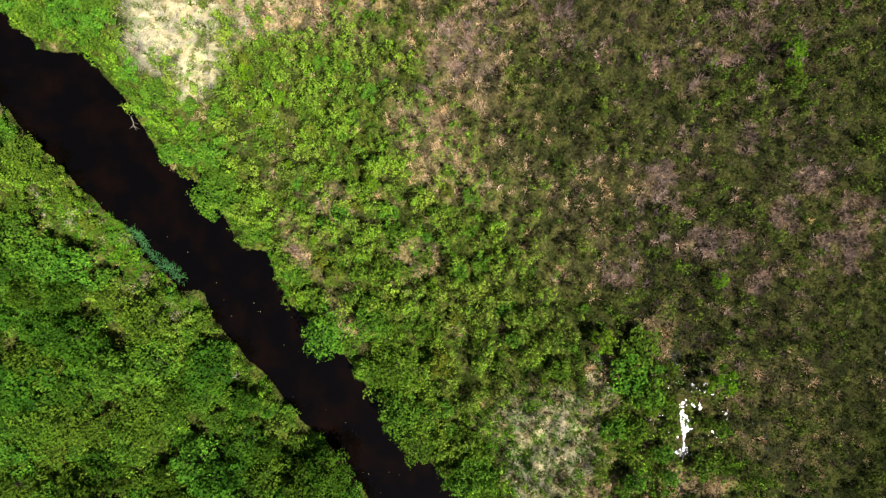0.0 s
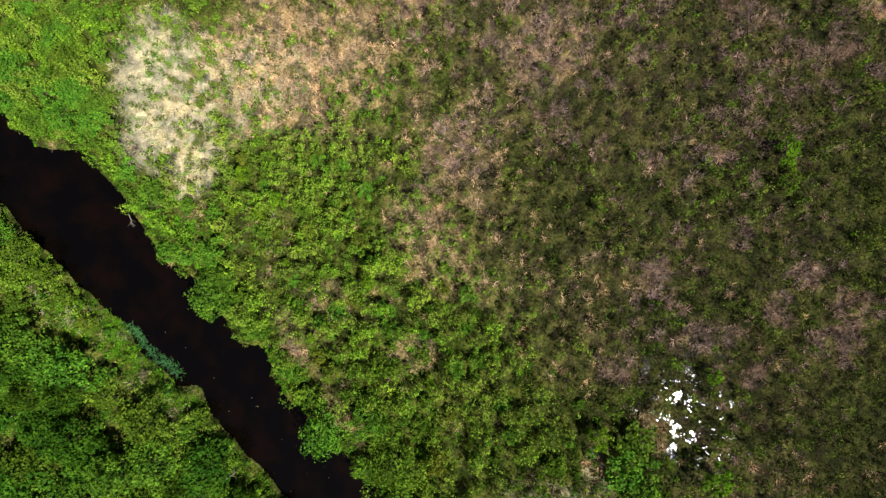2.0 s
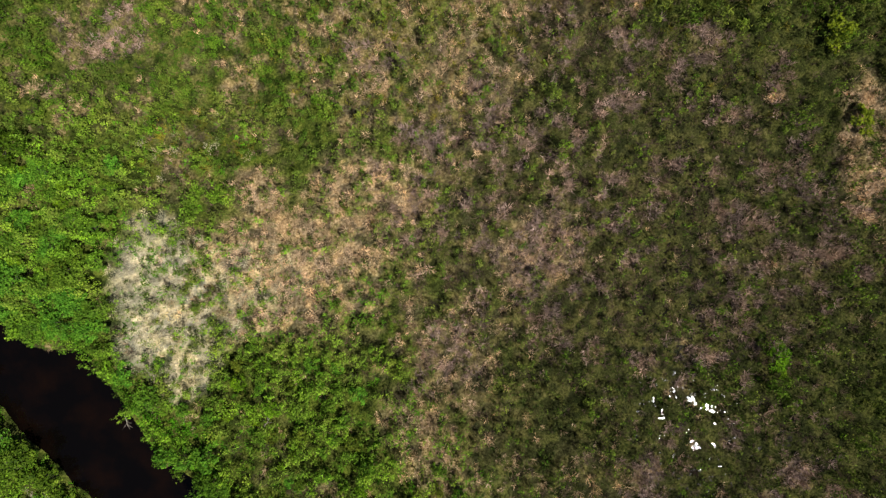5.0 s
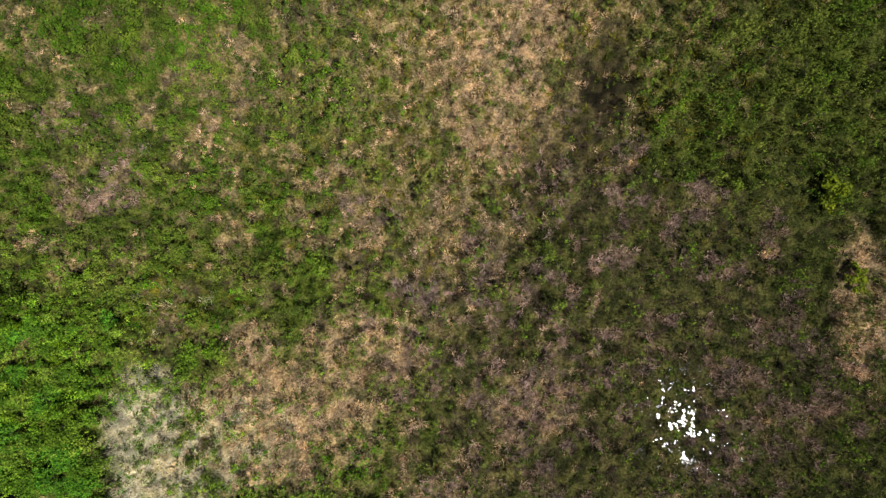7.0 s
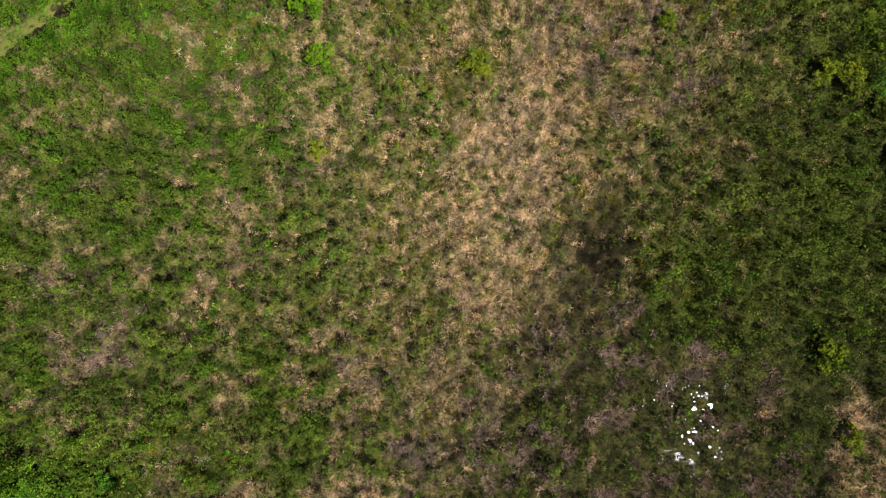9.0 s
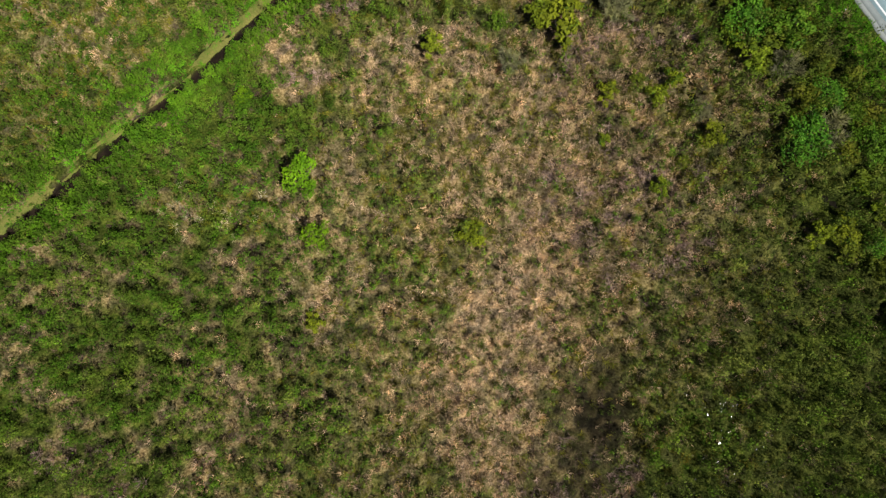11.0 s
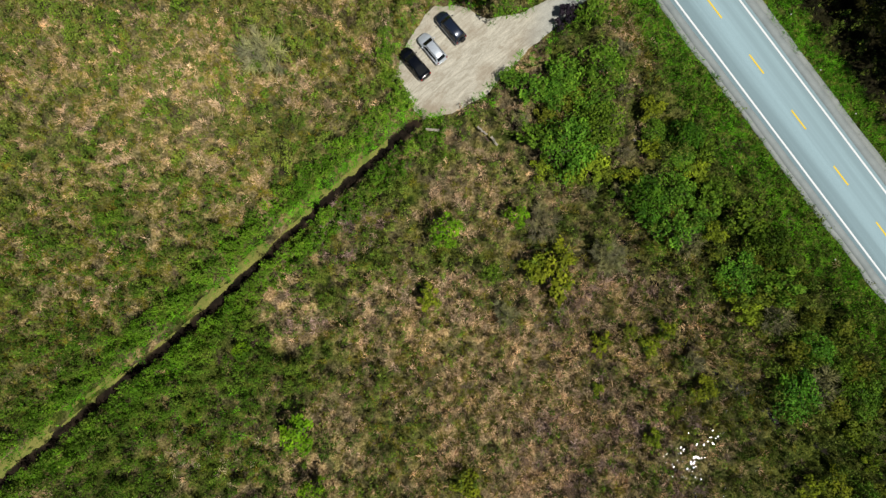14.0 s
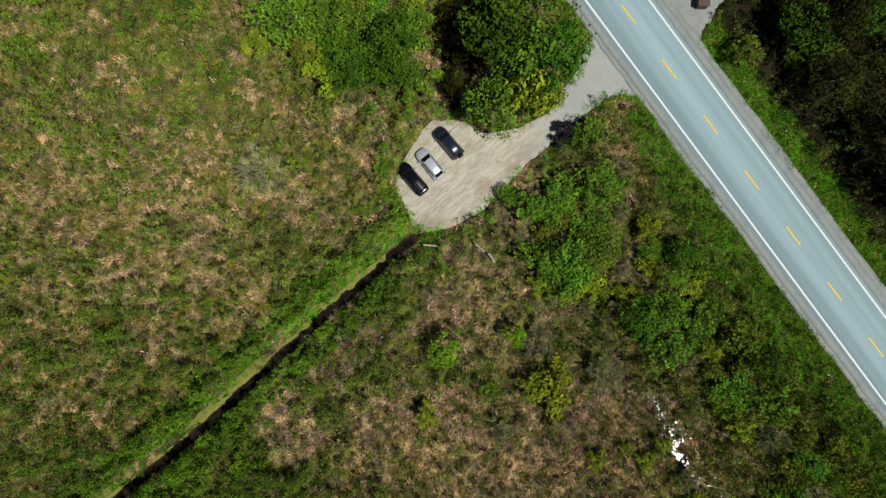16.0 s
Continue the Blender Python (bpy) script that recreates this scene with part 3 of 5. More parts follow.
    spots = np.maximum.reduce([
        blob(x, y, 45.5, 10.5, 2.6, 2.2), blob(x, y, 42.6, 6.2, 2, 2.2), blob(x, y, 35, 2.5, 4, 1.5, 10), blob(x, y, 50, 1.6, 3.5, 2.5), blob(x, y, 52, 7, 3, 2.5),
        blob(x, y, 37.5, 15.5, 1.3, 2.6), blob(x, y, 27, 9.6, 1.6, 2.2), blob(x, y, 22.6, -1.6, 2.2, 1.8), 0.6 * blob(x, y, 0.7, 24, 6, 4, 60), 0.7 * blob(x, y, 12.5, 36.5, 4, 3), blob(x, y, 39.6, -2.3, 1.6, 1.6), 0.8 * blob(x, y, 30, 20, 1.5, 1.5), 0.8 * blob(x, y, 30.6, 25.2, 1.5, 1.5), 0.6 * blob(x, y, -15.6, -0.3, 2, 2.4),
        0.7 * blob(x, y, 31.5, 62.5, 2, 2.2), 0.6 * blob(x, y, -8.5, 60, 4, 2.5), 0.4 * blob(x, y, -47, 69, 4, 2), 0.35 * blob(x, y, -42, 60, 5, 3, 20), 0.5 * blob(x, y, -18.5, 118, 3.5, 3)])
    spots = spots * (0.25 + 0.75 * step(0.42, 0.58, value_noise(x, y, 1.4, 27)))
    rust = np.maximum.reduce([0.6 * spots, 0.7 * blob(x, y, 30, 45, 14, 3, 12), 0.6 * blob(x, y, 28, 38, 26, 17), 0.5 * blob(x, y, 30, 58, 16, 8), 0.4 * blob(x, y, 8, 52, 14, 7), 0.28 * blob(x, y, 38, 5, 18, 22), 0.75 * blob(x, y, 16, 65, 8, 8, 20), 0.5 * blob(x, y, 20, 118, 10, 8), 0.45 * blob(x, y, 22, 100, 13, 10), 0.55 * blob(x, y, 3, 44, 11, 15, 10), 0.5 * blob(x, y, -42, 64, 6, 6), 0.4 * blob(x, y, -12, 128, 5, 4, 40)])
    brown = step(0.15, 0.5, rust) * step(0.50, 0.62, 0.6 * value_noise(x, y, 2.4, 28) + 0.4 * value_noise(x, y, 1.1, 29)) * (1 - 0.5 * hump)
    peat = np.maximum.reduce([0.85 * blob(x, y, 19, 76.5, 4.0, 4.8, 20, 0.6), 0.6 * blob(x, y, 17, 70, 3, 5, 20, 0.6), 0.6 * blob(x, y, 12.5, 66, 2, 4, 0, 0.6), 0.5 * blob(x, y, 20, 82.5, 2, 3)])
    # the tall trees' black shadow by the car park, painted as bare dark ground
    pit_shade = blob(x, y, 0.6, 163.8, 3.0, 7.5, -6)
    # paler, golden cover put in partly to imitate the bright spot opposite the sun
    light = np.maximum(0.35 * blob(x, y, -31, 48.5, 7, 4.5), 0.4 * blob(x, y, -28, 100, 8, 3.5))
    strip_d, _ = line_distance(x, y, FAR_BANK_GLADE)
    glade = 1 - step(1.6, 3.2, np.abs(strip_d) + 2.0 * (n2 - 0.5))
    thicket = (1 - step(40, 54, y)) * np.maximum(1 - step(20, 34, np.abs(gap) + (n1 - 0.5) * 14), (1 - step(2, 8, x + 20 - 0.3 * y + (n1 - 0.5) * 12)) * (1 - step(20, 45, y)))
    hedge = np.exp(-((np.abs(dd - 0.4) - 3.4) / 1.6) ** 2)
    verge = np.where(n > 0, 1 - step(7.6, 8.8, n + 1.5 * (n2 - 0.5)), 1 - step(8.0, 12, -n + 2.5 * (n2 - 0.5))) * step(4.9, 5.4, np.abs(n))
    meadow = step(3.5, 7, dd) * step(96, 108, y) * (1 - step(-6, 6, x))
    tan = np.maximum(tan * (1 - 0.35 * meadow), meadow * 0.62 * step(114, 134, y - 0.25 * x) * (1 - step(0.41, 0.52, value_noise(x * 0.7, y, 3.2, 26) * 0.7 + n4 * 0.3)))
    # darker shrubs replace fresh ones; part of their darkness is shade put into colour
    deep = (1 - step(-16, -4, x)) * (0.6 * step(48, 58, y) + 0.4 * step(70, 82, y)) * (1 - step(126, 138, y))
    open_ = (1 - peat) * (1 - np.where(n > 0, 0.97, 0.7) * verge) * (1 - pit_shade)
    lush = step(0.36, 0.62, value_noise(x, y, 1.5, 25) * 0.35 + n2 * 0.3 + n4 * 0.2 + n1 * 0.15 + 0.05 * left - 0.03 * right)
    tuft = step(0.50, 0.60, 0.6 * value_noise(x, y, 1.3, 72) + 0.4 * n2)
    sprig = step(0.53, 0.60, value_noise(x, y, 0.9, 73))
    heap = 1.6 * step(0.44, 0.60, 0.55 * value_noise(x, y, 1.7, 71) + 0.45 * n3)
    out = {
        "fresh": open_ * (1 - 0.92 * pale) * (1 - 0.72 * tan) * (1 - 0.5 * rust) * (0.12 + 1.7 * bush) * ((0.22 + 0.75 * left + 0.55 * (1 - right) + 1.15 * right * step(60, 74, y) + 1.2 * right * step(0.62, 0.76, own)) * (0.25 + 1.1 * lush) * 0.66 * (1 - 0.8 * thicket) + 0.3 * hedge),
        "bank": open_ * (1 - 0.92 * pale) * (1 - 0.85 * tan) * (1 - 0.5 * rust) * thicket * (0.05 + 2.0 * bush) * (0.55 + 0.9 * lush),
        "olive": open_ * (1 - pale) * (1 - 0.6 * tan) * (1 - 0.5 * rust) * (0.25 + 0.9 * right + 0.25 * (1 - lush)) * (1 - 0.5 * rust) * (0.08 + 1.7 * hump * (0.3 + n3)),
        "twig": open_ * (1 - pale) * (0.10 + 0.9 * step(0.5, 0.75, n3) * (1 - 0.7 * thicket) + 1.5 * rust) * (1 - 0.8 * hedge) * (1.25 - 0.6 * hump),
        "gold": open_ * (1 - pale) * (meadow * 2.3 + 0.7 * tan * step(60, 70, y) + 1.4 * blob(x, y, 4, 116, 22, 18) * (1 - right) + 1.5 * blob(x, y, -2, 84, 20, 20, 0, 0.8) * (1 - deep) + 0.8 * blob(x, y, -10, 62, 14, 8, 0, 0.7) + 1.1 * blob(x, y, 27, 98, 15, 18, 0, 0.7) + 0.7 * blob(x, y, 32, 76, 14, 14, 0, 0.7) + 1.3 * blob(x, y, 30, 119, 15, 13)) * (0.4 + n3) * (1.2 - 0.6 * hump),
        "straw": open_ * (1 - 0.7 * pale) * (1 - 0.75 * thicket * (1 - tan)) * (1 - 0.85 * hedge) * (1.5 - 1.2 * bush) * (1 - 0.82 * deep) * (1 - 0.5 * meadow * (1 - tan)) * (0.9 * heap ** 2 * (1 - lush) * (1 - 0.9 * right) * (1 - 0.5 * meadow) + 3.0 * tan * (0.25 + 1.1 * heap)),
        "pale": pale * 3.2 * (1 - 0.8 * sprig * step(-38, -33, x)),
        "bracken": open_ * (np.maximum(step(0.35, 0.8, spots), 0.3 * spots) * 12.0 * (0.1 + 1.2 * step(0.35, 0.6, n3)) + 4.0 * brown),
        "grass": 0.25 * pale + verge * np.where(n > 0, 19.0, 7.0) + 0.8 * hedge + 0.35 * thicket + 2.4 * blob(x, y, 7.5, -27, 4.5, 6) + 1.6 * blob(x, y, 14.5, -22, 6, 6) + 1.5 * blob(x, y, 27, -25.5, 1, 4, 40) + 3.0 * blob(x, y, -34, 14.2, 6, 1.0, -38) + 0.8 * blob(x, y, -36, 105, 10, 6) * lush,
    }
    out["olive"] = out["olive"] + 0.7 * verge * (n < 0) * (0.4 + n3) + 1.0 * tan * step(0.6, 0.7, own) * hump + 1.4 * pale * step(0.55, 0.85, hump) * step(0.45, 0.55, own) * step(-34, -28, x)
    out["fresh"] = out["fresh"] + (0.75 * open_ * tan + 0.25 * meadow) * tuft * (1 - pale) + 1.6 * pale * sprig * step(-38, -33, x)
    out["straw"], out["gold"] = out["straw"] * (1 - 0.55 * tuft * (1 - foot)), out["gold"] * (1 - 0.5 * tuft)
    for key in ("fresh", "bank", "olive"):
        out[key] = out[key] * (1 - 0.6 * light) * (1 - 0.9 * foot) * (1 - 0.8 * glade) * (1 - 0.75 * spots)
    out["grass"] = out["grass"] + 1.0 * light + 2.6 * glade + 4.0 * foot * (1 - step(9, 16, fway))
    out["gold"] = out["gold"] + 2.2 * light
    out["pale"] = out["pale"] + 0.9 * light * n3 + 0.5 * glade
    out["grass"] = out["grass"] + 1.5 * (np.abs(gap) < 1.2) + (1.0 + 6.0 * step(172, 182, dway)) * (np.abs(dd - 1.3) < 0.7) + 2.5 * (np.abs(np.abs(dd - 1.1) - 1.15) < 0.35)
    # the wood's deep shade across the road, painted as dark ground, cover thinned
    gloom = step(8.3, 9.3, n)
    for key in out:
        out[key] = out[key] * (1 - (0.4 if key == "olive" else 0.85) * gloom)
    out["hedge"] = 4.2 * np.maximum(np.exp(-((dd - 3.0) / 1.15) ** 2), np.exp(-((dd + 2.3) / 1.3) ** 2)) * (0.5 + n3)
    out["deep"], out["fresh"] = 1.1 * deep * out["fresh"], (1 - 0.85 * deep) * out["fresh"]
    core = blob(x, y, 7.5, 86, 6.0, 20, -16, 0.5)
    for key in ("fresh", "olive", "gold"):
        out[key] = out[key] * (1 - 0.45 * core)
    out["straw"] = out["straw"] + 1.3 * core * (0.4 + heap) + 1.5 * blob(x, y, 22.4, 153.2, 0.9, 5.5, 27) + 1.2 * blob(x, y, 20.9, 158.4, 2.2, 1.6, 40)
    out["gold"] = out["gold"] + 3.5 * blob(x, y, 22.4, 153.2, 1.1, 6.0, 27) + 1.5 * blob(x, y, 20.9, 158.4, 2.2, 1.6, 40)
    for key in ("fresh", "olive", "twig", "grass"):
        out[key] = out[key] * (1 - 0.9 * np.maximum(blob(x, y, 4.4, 140.2, 1.8, 1.5), blob(x, y, 23.6, 140.4, 1.9, 1.7))) * (1 - 0.95 * blob(x, y, 21.2, 159.2, 1.5, 1.5)) * (1 - 0.6 * blob(x, y, 22.4, 153.2, 0.9, 5.5, 27))
    bare = (gap > -0.5) & (np.abs(n) > 5.2) & (area_distance(x, y, LOT) + 1.8 * (n3 - 0.5) > 0.1) & (side_drive(x, y) > 0.2) & (np.abs(dd) > 0.8)
    edge = (gap > -0.5) & (np.abs(n) > 5.2) & (area_distance(x, y, LOT) + 1.8 * (n3 - 0.5) > -0.7) & (side_drive(x, y) > 0.2) & (np.abs(dd) > 0.72)
    lotside = 1 - step(1.0, 2.2, np.abs(area_distance(x, y, LOT)))
    out["grass"] = out["grass"] + 1.6 * lotside * (0.3 + n2)
    wood = (rd < 0) & (gap > 0)
    rill = (np.abs(line_distance(x, y, CREEK_LINES[0])[0]) < 0.75 * step(0.34, 0.5, value_noise(x, y, 1.6, 70))) & (y > 104) & (y < 127)
    bare, edge = bare & ~rill, edge & ~rill
    track = np.abs(dd - 1.1) > 1.0 + 0.3 * (n3 - 0.5)
    for key in out:
        out[key] = out[key] * (edge if key == "grass" else bare) * (1.0 if key == "grass" else track & (np.abs(n) > 5.9)) * np.where(wood & (gap > 4), 0.2, 1.0)
    return out, dict(pale=pale * (1 - 0.75 * sprig * step(-38, -33, x)), tan=np.maximum.reduce([tan * 0.85 * (1 - 0.5 * tuft), 0.16 * meadow * (1 - 0.6 * tuft), 0.10 * rust, 0.6 * spots, 0.25 * brown, 0.45 * (1 - lush) * (1 - 0.9 * right) * (1 - 0.8 * thicket)]), moss=np.maximum.reduce([0.55 * np.maximum.reduce([tan, pale]) * tuft, 0.6 * meadow, 0.95 * verge, 0.75 * thicket, 0.6 * lush * (1 - right), 0.55 * right * step(60, 74, y)]), mud_and_shade=np.maximum.reduce([peat, pit_shade, 0.85 * gloom, 1 - step(0.5, 0.95, np.abs(dd))]))


# ---- ground, water, road ----
def spread(lo, hi, fine, far):
    """Grid lines: fine between lo and hi, wider and wider out to far."""
    mid = np.arange(lo, hi + fine / 2, fine)
    out, w = [], fine
    v = 0.0
    while v < far:
        w *= 1.35
        v += w
        out.append(v)
    out = np.array(out)
    return np.concatenate([lo - out[::-1], mid, hi + out])


def sheet(name, xs, ys, zfun, material):
    X, Y = np.meshgrid(xs, ys)
    V = np.stack([X.ravel(), Y.ravel(), zfun(X.ravel(), Y.ravel())], 1)
    nx, ny = len(xs), len(ys)
    i = (np.arange(ny - 1)[:, None] * nx + np.arange(nx - 1)[None]).ravel()
    return mesh_of(name, V, np.stack([i, i + 1, i + 1 + nx, i + nx], 1), material)


def build_ground():
    xs, ys = spread(-58, 58, 0.35, 2500), spread(-33, 174, 0.35, 2500)
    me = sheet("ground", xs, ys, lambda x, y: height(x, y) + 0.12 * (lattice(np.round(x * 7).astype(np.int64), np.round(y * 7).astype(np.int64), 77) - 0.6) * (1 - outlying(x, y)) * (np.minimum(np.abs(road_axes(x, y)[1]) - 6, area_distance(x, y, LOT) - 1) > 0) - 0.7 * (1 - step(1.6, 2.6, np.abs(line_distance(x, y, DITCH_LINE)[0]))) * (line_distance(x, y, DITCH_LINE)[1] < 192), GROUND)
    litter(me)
    tagged(new("ground", me), "peaty marsh ground with moss, straw litter, muddy and painted-shade patches", "ground", kind="structure")


def litter(me):
    """Says where dead straw, tan litter, moss, muddy ground and painted tree shade lie on a sheet of ground."""
    co = np.empty(len(me.vertices) * 3, np.float32)
    me.vertices.foreach_get("co", co)
    co = co.reshape(-1, 3)
    _, w = cover(co[:, 0].astype(float), co[:, 1].astype(float))
    _, own, _, _ = mounds(co[:, 0].astype(float), co[:, 1].astype(float), 0.95, 61)
    far = outlying(co[:, 0], co[:, 1])
    own, w = own + (0.4 - own) * far, {k: v + (usual - v) * far for (k, v), usual in zip(w.items(), (0.0, 0.06, 0.75, 0.0))}
    me.attributes.new("tone", "FLOAT", "POINT").data.foreach_set("value", own.astype(np.float32))
    at = me.attributes.new("litter", "FLOAT_COLOR", "POINT")
    at.data.foreach_set("color", np.stack([w["pale"], w["tan"], w["moss"], w["mud_and_shade"]], 1).astype(np.float32).ravel())


def build_ditch():
    """The ditch and its two sides, in cross rows along its line."""
    rows, run = [], 0.0
    for (ax, ay), (bx, by) in zip(DITCH_LINE[:-1], DITCH_LINE[1:]):
        ln = math.hypot(bx - ax, by - ay)
        for k in range(max(2, int(ln / 0.5))):
            t = k / max(2, int(ln / 0.5))
            rows.append((ax + (bx - ax) * t, ay + (by - ay) * t, -(by - ay) / ln, (bx - ax) / ln))
    rows = np.array(rows)
    for k in range(6):
        rows[1:-1, 2:] = (rows[:-2, 2:] + rows[1:-1, 2:] + rows[2:, 2:]) / 3
    off = np.arange(-3.0, 3.01, 0.2)
    X, Y = rows[:, 0, None] + rows[:, 2, None] * off, rows[:, 1, None] + rows[:, 3, None] * off
    Z = height(X.ravel(), Y.ravel()) - 0.25 * np.tile(step(2.7, 3.0, np.abs(off)), len(rows))
    n = len(off)
    i = (np.arange(len(rows) - 1)[:, None] * n + np.arange(n - 1)[None]).ravel()
    me = smooth(mesh_of("ditch", np.stack([X.ravel(), Y.ravel(), Z], 1), np.stack([i, i + n, i + n + 1, i + 1], 1), GROUND))
    litter(me)
    tagged(new("ditch", me), "narrow dark muddy ditch with green sides", "ditch", kind="structure")


def build_water():
    me = sheet("river", np.arange(-140, 100, 4.0), np.arange(-140, 100, 4.0), lambda x, y: 0 * x + RIVER_LEVEL, RIVER)
    bm = bmesh.new()
    bm.from_mesh(me)
    far = [f for f in bm.faces if abs(line_distance(f.calc_center_median().x, f.calc_center_median().y, RIVER_LINE)[0]) > 13]
    bmesh.ops.delete(bm, geom=far, context="FACES")
    tagged(new("river", mesh_from("river", bm, RIVER)), "dark peat-brown slow river between bushy banks", "river", kind="structure")
    me = sheet("marsh_water", np.arange(15, 60, 3.0), np.arange(-40, 140, 3.0), lambda x, y: 0 * x + POOL_LEVEL, POOL)
    tagged(new("marsh_water", me), "shallow standing water glinting between marsh plants", "water", kind="structure")


def strip(name, material, n0, n1, z, s0, s1, count, ragged=0.0, seed=0, thick=0.25):
    """A band along the road, with sunk sides, in the road's own axes (y runs with the road)."""
    s = np.linspace(s0, s1, count)
    a, b = (e + ragged * (value_noise(s, s * 0 + 50 * k, 3.0, seed) - 0.5) for k, e in enumerate((n0, n1)))
    rows = [(a, z - thick), (a, z), (b, z), (b, z - thick)]
    V = np.concatenate([np.stack([n, s, np.full(count, zz)], 1) for n, zz in rows])
    k = np.arange(count - 1)
    F = np.concatenate([np.stack([k + r * count, k + (r + 1) * count, k + 1 + (r + 1) * count, k + 1 + r * count], 1) for r in range(3)])
    return mesh_of(name, V, F, material)


def road_pose(z=0.0):
    """The road's axes: x to its side, y along it, z up (a mirrored set is avoided by running y backwards)."""
    return Matrix(((ROAD_SIDE[0], -ROAD_DIR[0], 0, ROAD_MID[0]), (ROAD_SIDE[1], -ROAD_DIR[1], 0, ROAD_MID[1]), (0, 0, 1, z), (0, 0, 0, 1)))


def build_road():
    road = new("road", strip("road", ASPHALT, -3.85, 3.70, 0.17, -1500, 1500, 400, 0.05, 1))
    road.matrix_world = road_pose()
    tagged(road, "worn pale blue-grey two-lane asphalt road", "road", kind="structure")
    for n in (-3.32, 3.20):
        part("edge_line", strip("edge_line", WHITE, n - 0.125, n + 0.125, 0.176, -1500, 1500, 800, 0.03, 2, 0.005), WHITE, road, "white painted edge line")
    dash = strip("centre_dash", YELLOW, -0.11, 0.11, 0.176, -1.5, 1.5, 8, 0.025, 3, 0.005)
    for k in range(-14, 15):
        d = part("centre_dash", dash, YELLOW, road, "yellow painted centre dash")
        d.location = (0, 8.74 * k + 0.1, 0)
    for name, a, b, z, mat, rag, label in (("shoulder", -4.75, -3.82, 0.155, SHOULDER, 0.3, "dark grey paved road shoulder"), ("shoulder", 3.68, 4.7, 0.155, SHOULDER, 0.3, "grey paved road shoulder"),
                                           ("gravel_edge", -5.3, -4.65, 0.13, ROADSIDE, 0.55, "loose pale gravel along the road edge"), ("gravel_edge", 4.6, 5.45, 0.13, ROADSIDE, 0.45, "loose gravel along the road edge")):
        ob = new(name, strip(name, mat, a, b, z, -500, 500, 900, rag, 5))
        ob.matrix_world = road_pose()
        tagged(ob, label, "road shoulder", kind="structure")


def field_sheet(name, field, box, cell, z, material):
    """A thin ragged-edged layer where field is below zero; its rim dips under the ground."""
    xs, ys = np.arange(box[0], box[1], cell), np.arange(box[2], box[3], cell)
    X, Y = np.meshgrid(xs, ys)
    d = field(X, Y) + 1.1 * (value_noise(X, Y, 1.6, 31) - 0.5)
    nx = len(xs)
    Z = z - 0.14 * step(-0.25, 0.25, d) + 0.02 * (value_noise(X, Y, 2.5, 32) - 0.5)
    i = (np.arange(len(ys) - 1)[:, None] * nx + np.arange(nx - 1)[None]).ravel()
    F = np.stack([i, i + 1, i + 1 + nx, i + nx], 1)
    F = F[(d.ravel()[F] < 0.35).all(1)]
    used, F = np.unique(F, return_inverse=True)
    V = np.stack([X.ravel(), Y.ravel(), Z.ravel()], 1)[used]
    return smooth(mesh_of(name, V, F.reshape(-1, 4), material))


def build_lot():
    ob = new("gravel_lot", field_sheet("gravel_lot", lambda x, y: area_distance(x, y, LOT), (-11, 28, 138, 174), 0.35, 0.09, GRAVEL))
    tagged(ob, "pale packed gravel car park with wheel tracks", "car park", kind="structure")
    ob = new("gravel_drive", field_sheet("gravel_drive", side_drive, (22, 66, 150, 202), 0.4, 0.10, ROADSIDE))
    tagged(ob, "grey gravel drive joining the road", "driveway", kind="structure")
    ob = new("trail", field_sheet("trail", lambda x, y: np.abs(line_distance(x, y, DITCH_LINE)[0] - 1.28) - 0.52 - 0.35 * (value_noise(x, y, 1.3, 35) - 0.5) * step(1.0, 1.4, line_distance(x, y, DITCH_LINE)[0]), (-75, -8, 78, 140), 0.13, 0.20, TRAIL))
    tagged(ob, "narrow trodden grassy trail beside a dark ditch", "path", kind="structure")


build_ground()
build_ditch()
build_water()
build_road()
build_lot()


# ---- plant pieces ----
def leaf_arrays(P, N, size, rng, slim=0.95):
    """Pointed leaf sprays at P that face N."""
    n = N / np.linalg.norm(N, axis=1, keepdims=True)
    a = np.cross(n, rng.normal(size=n.shape))
    a /= np.linalg.norm(a, axis=1, keepdims=True)
    b = np.cross(n, a)
    l, w = size[:, None] * 0.5, size[:, None] * 0.5 * slim
    V = np.stack([P - a * l * 0.7 - b * w, P - a * l * 0.7 + b * w, P + a * l * 1.3], 1).reshape(-1, 3)
    return V, np.arange(len(V), dtype=np.int32).reshape(-1, 3)


def blade_arrays(P, D, length, width, rng):
    """Pointed blades from P along D."""
    side = np.cross(D, rng.normal(size=D.shape))
    side /= np.linalg.norm(side, axis=1, keepdims=True)
    w = width[:, None] * 0.5
    V = np.stack([P - side * w, P + side * w, P + D * length[:, None]], 1).reshape(-1, 3)
    return V, np.arange(len(V), dtype=np.int32).reshape(-1, 3)


def scatter(density, step_m, box, rng):
    """Places on a shaken grid, kept with the given density in clumps on a square metre."""
    xs, ys = np.arange(box[0], box[1], step_m), np.arange(box[2], box[3], step_m)
    X, Y = np.meshgrid(xs, ys)
    x, y = X.ravel() + step_m * (rng.random(X.size) - 0.5) * 1.3, Y.ravel() + step_m * (rng.random(X.size) - 0.5) * 1.3
    keep = rng.random(x.size) < density(x, y) * step_m ** 2
    return x[keep], y[keep]


def leaf_mesh(name, V, F, key, tone=None):
    """A mesh of leaves or blades; tone holds each piece's share (0 to 1) in its own plant's shade."""
    me = mesh_of(name, V, F, LEAF[key])
    tone = np.full(len(F), 0.5) if tone is None else tone
    me.attributes.new("tone", "FLOAT", "POINT").data.foreach_set("value", np.repeat(tone, 3).astype(np.float32))
    return me


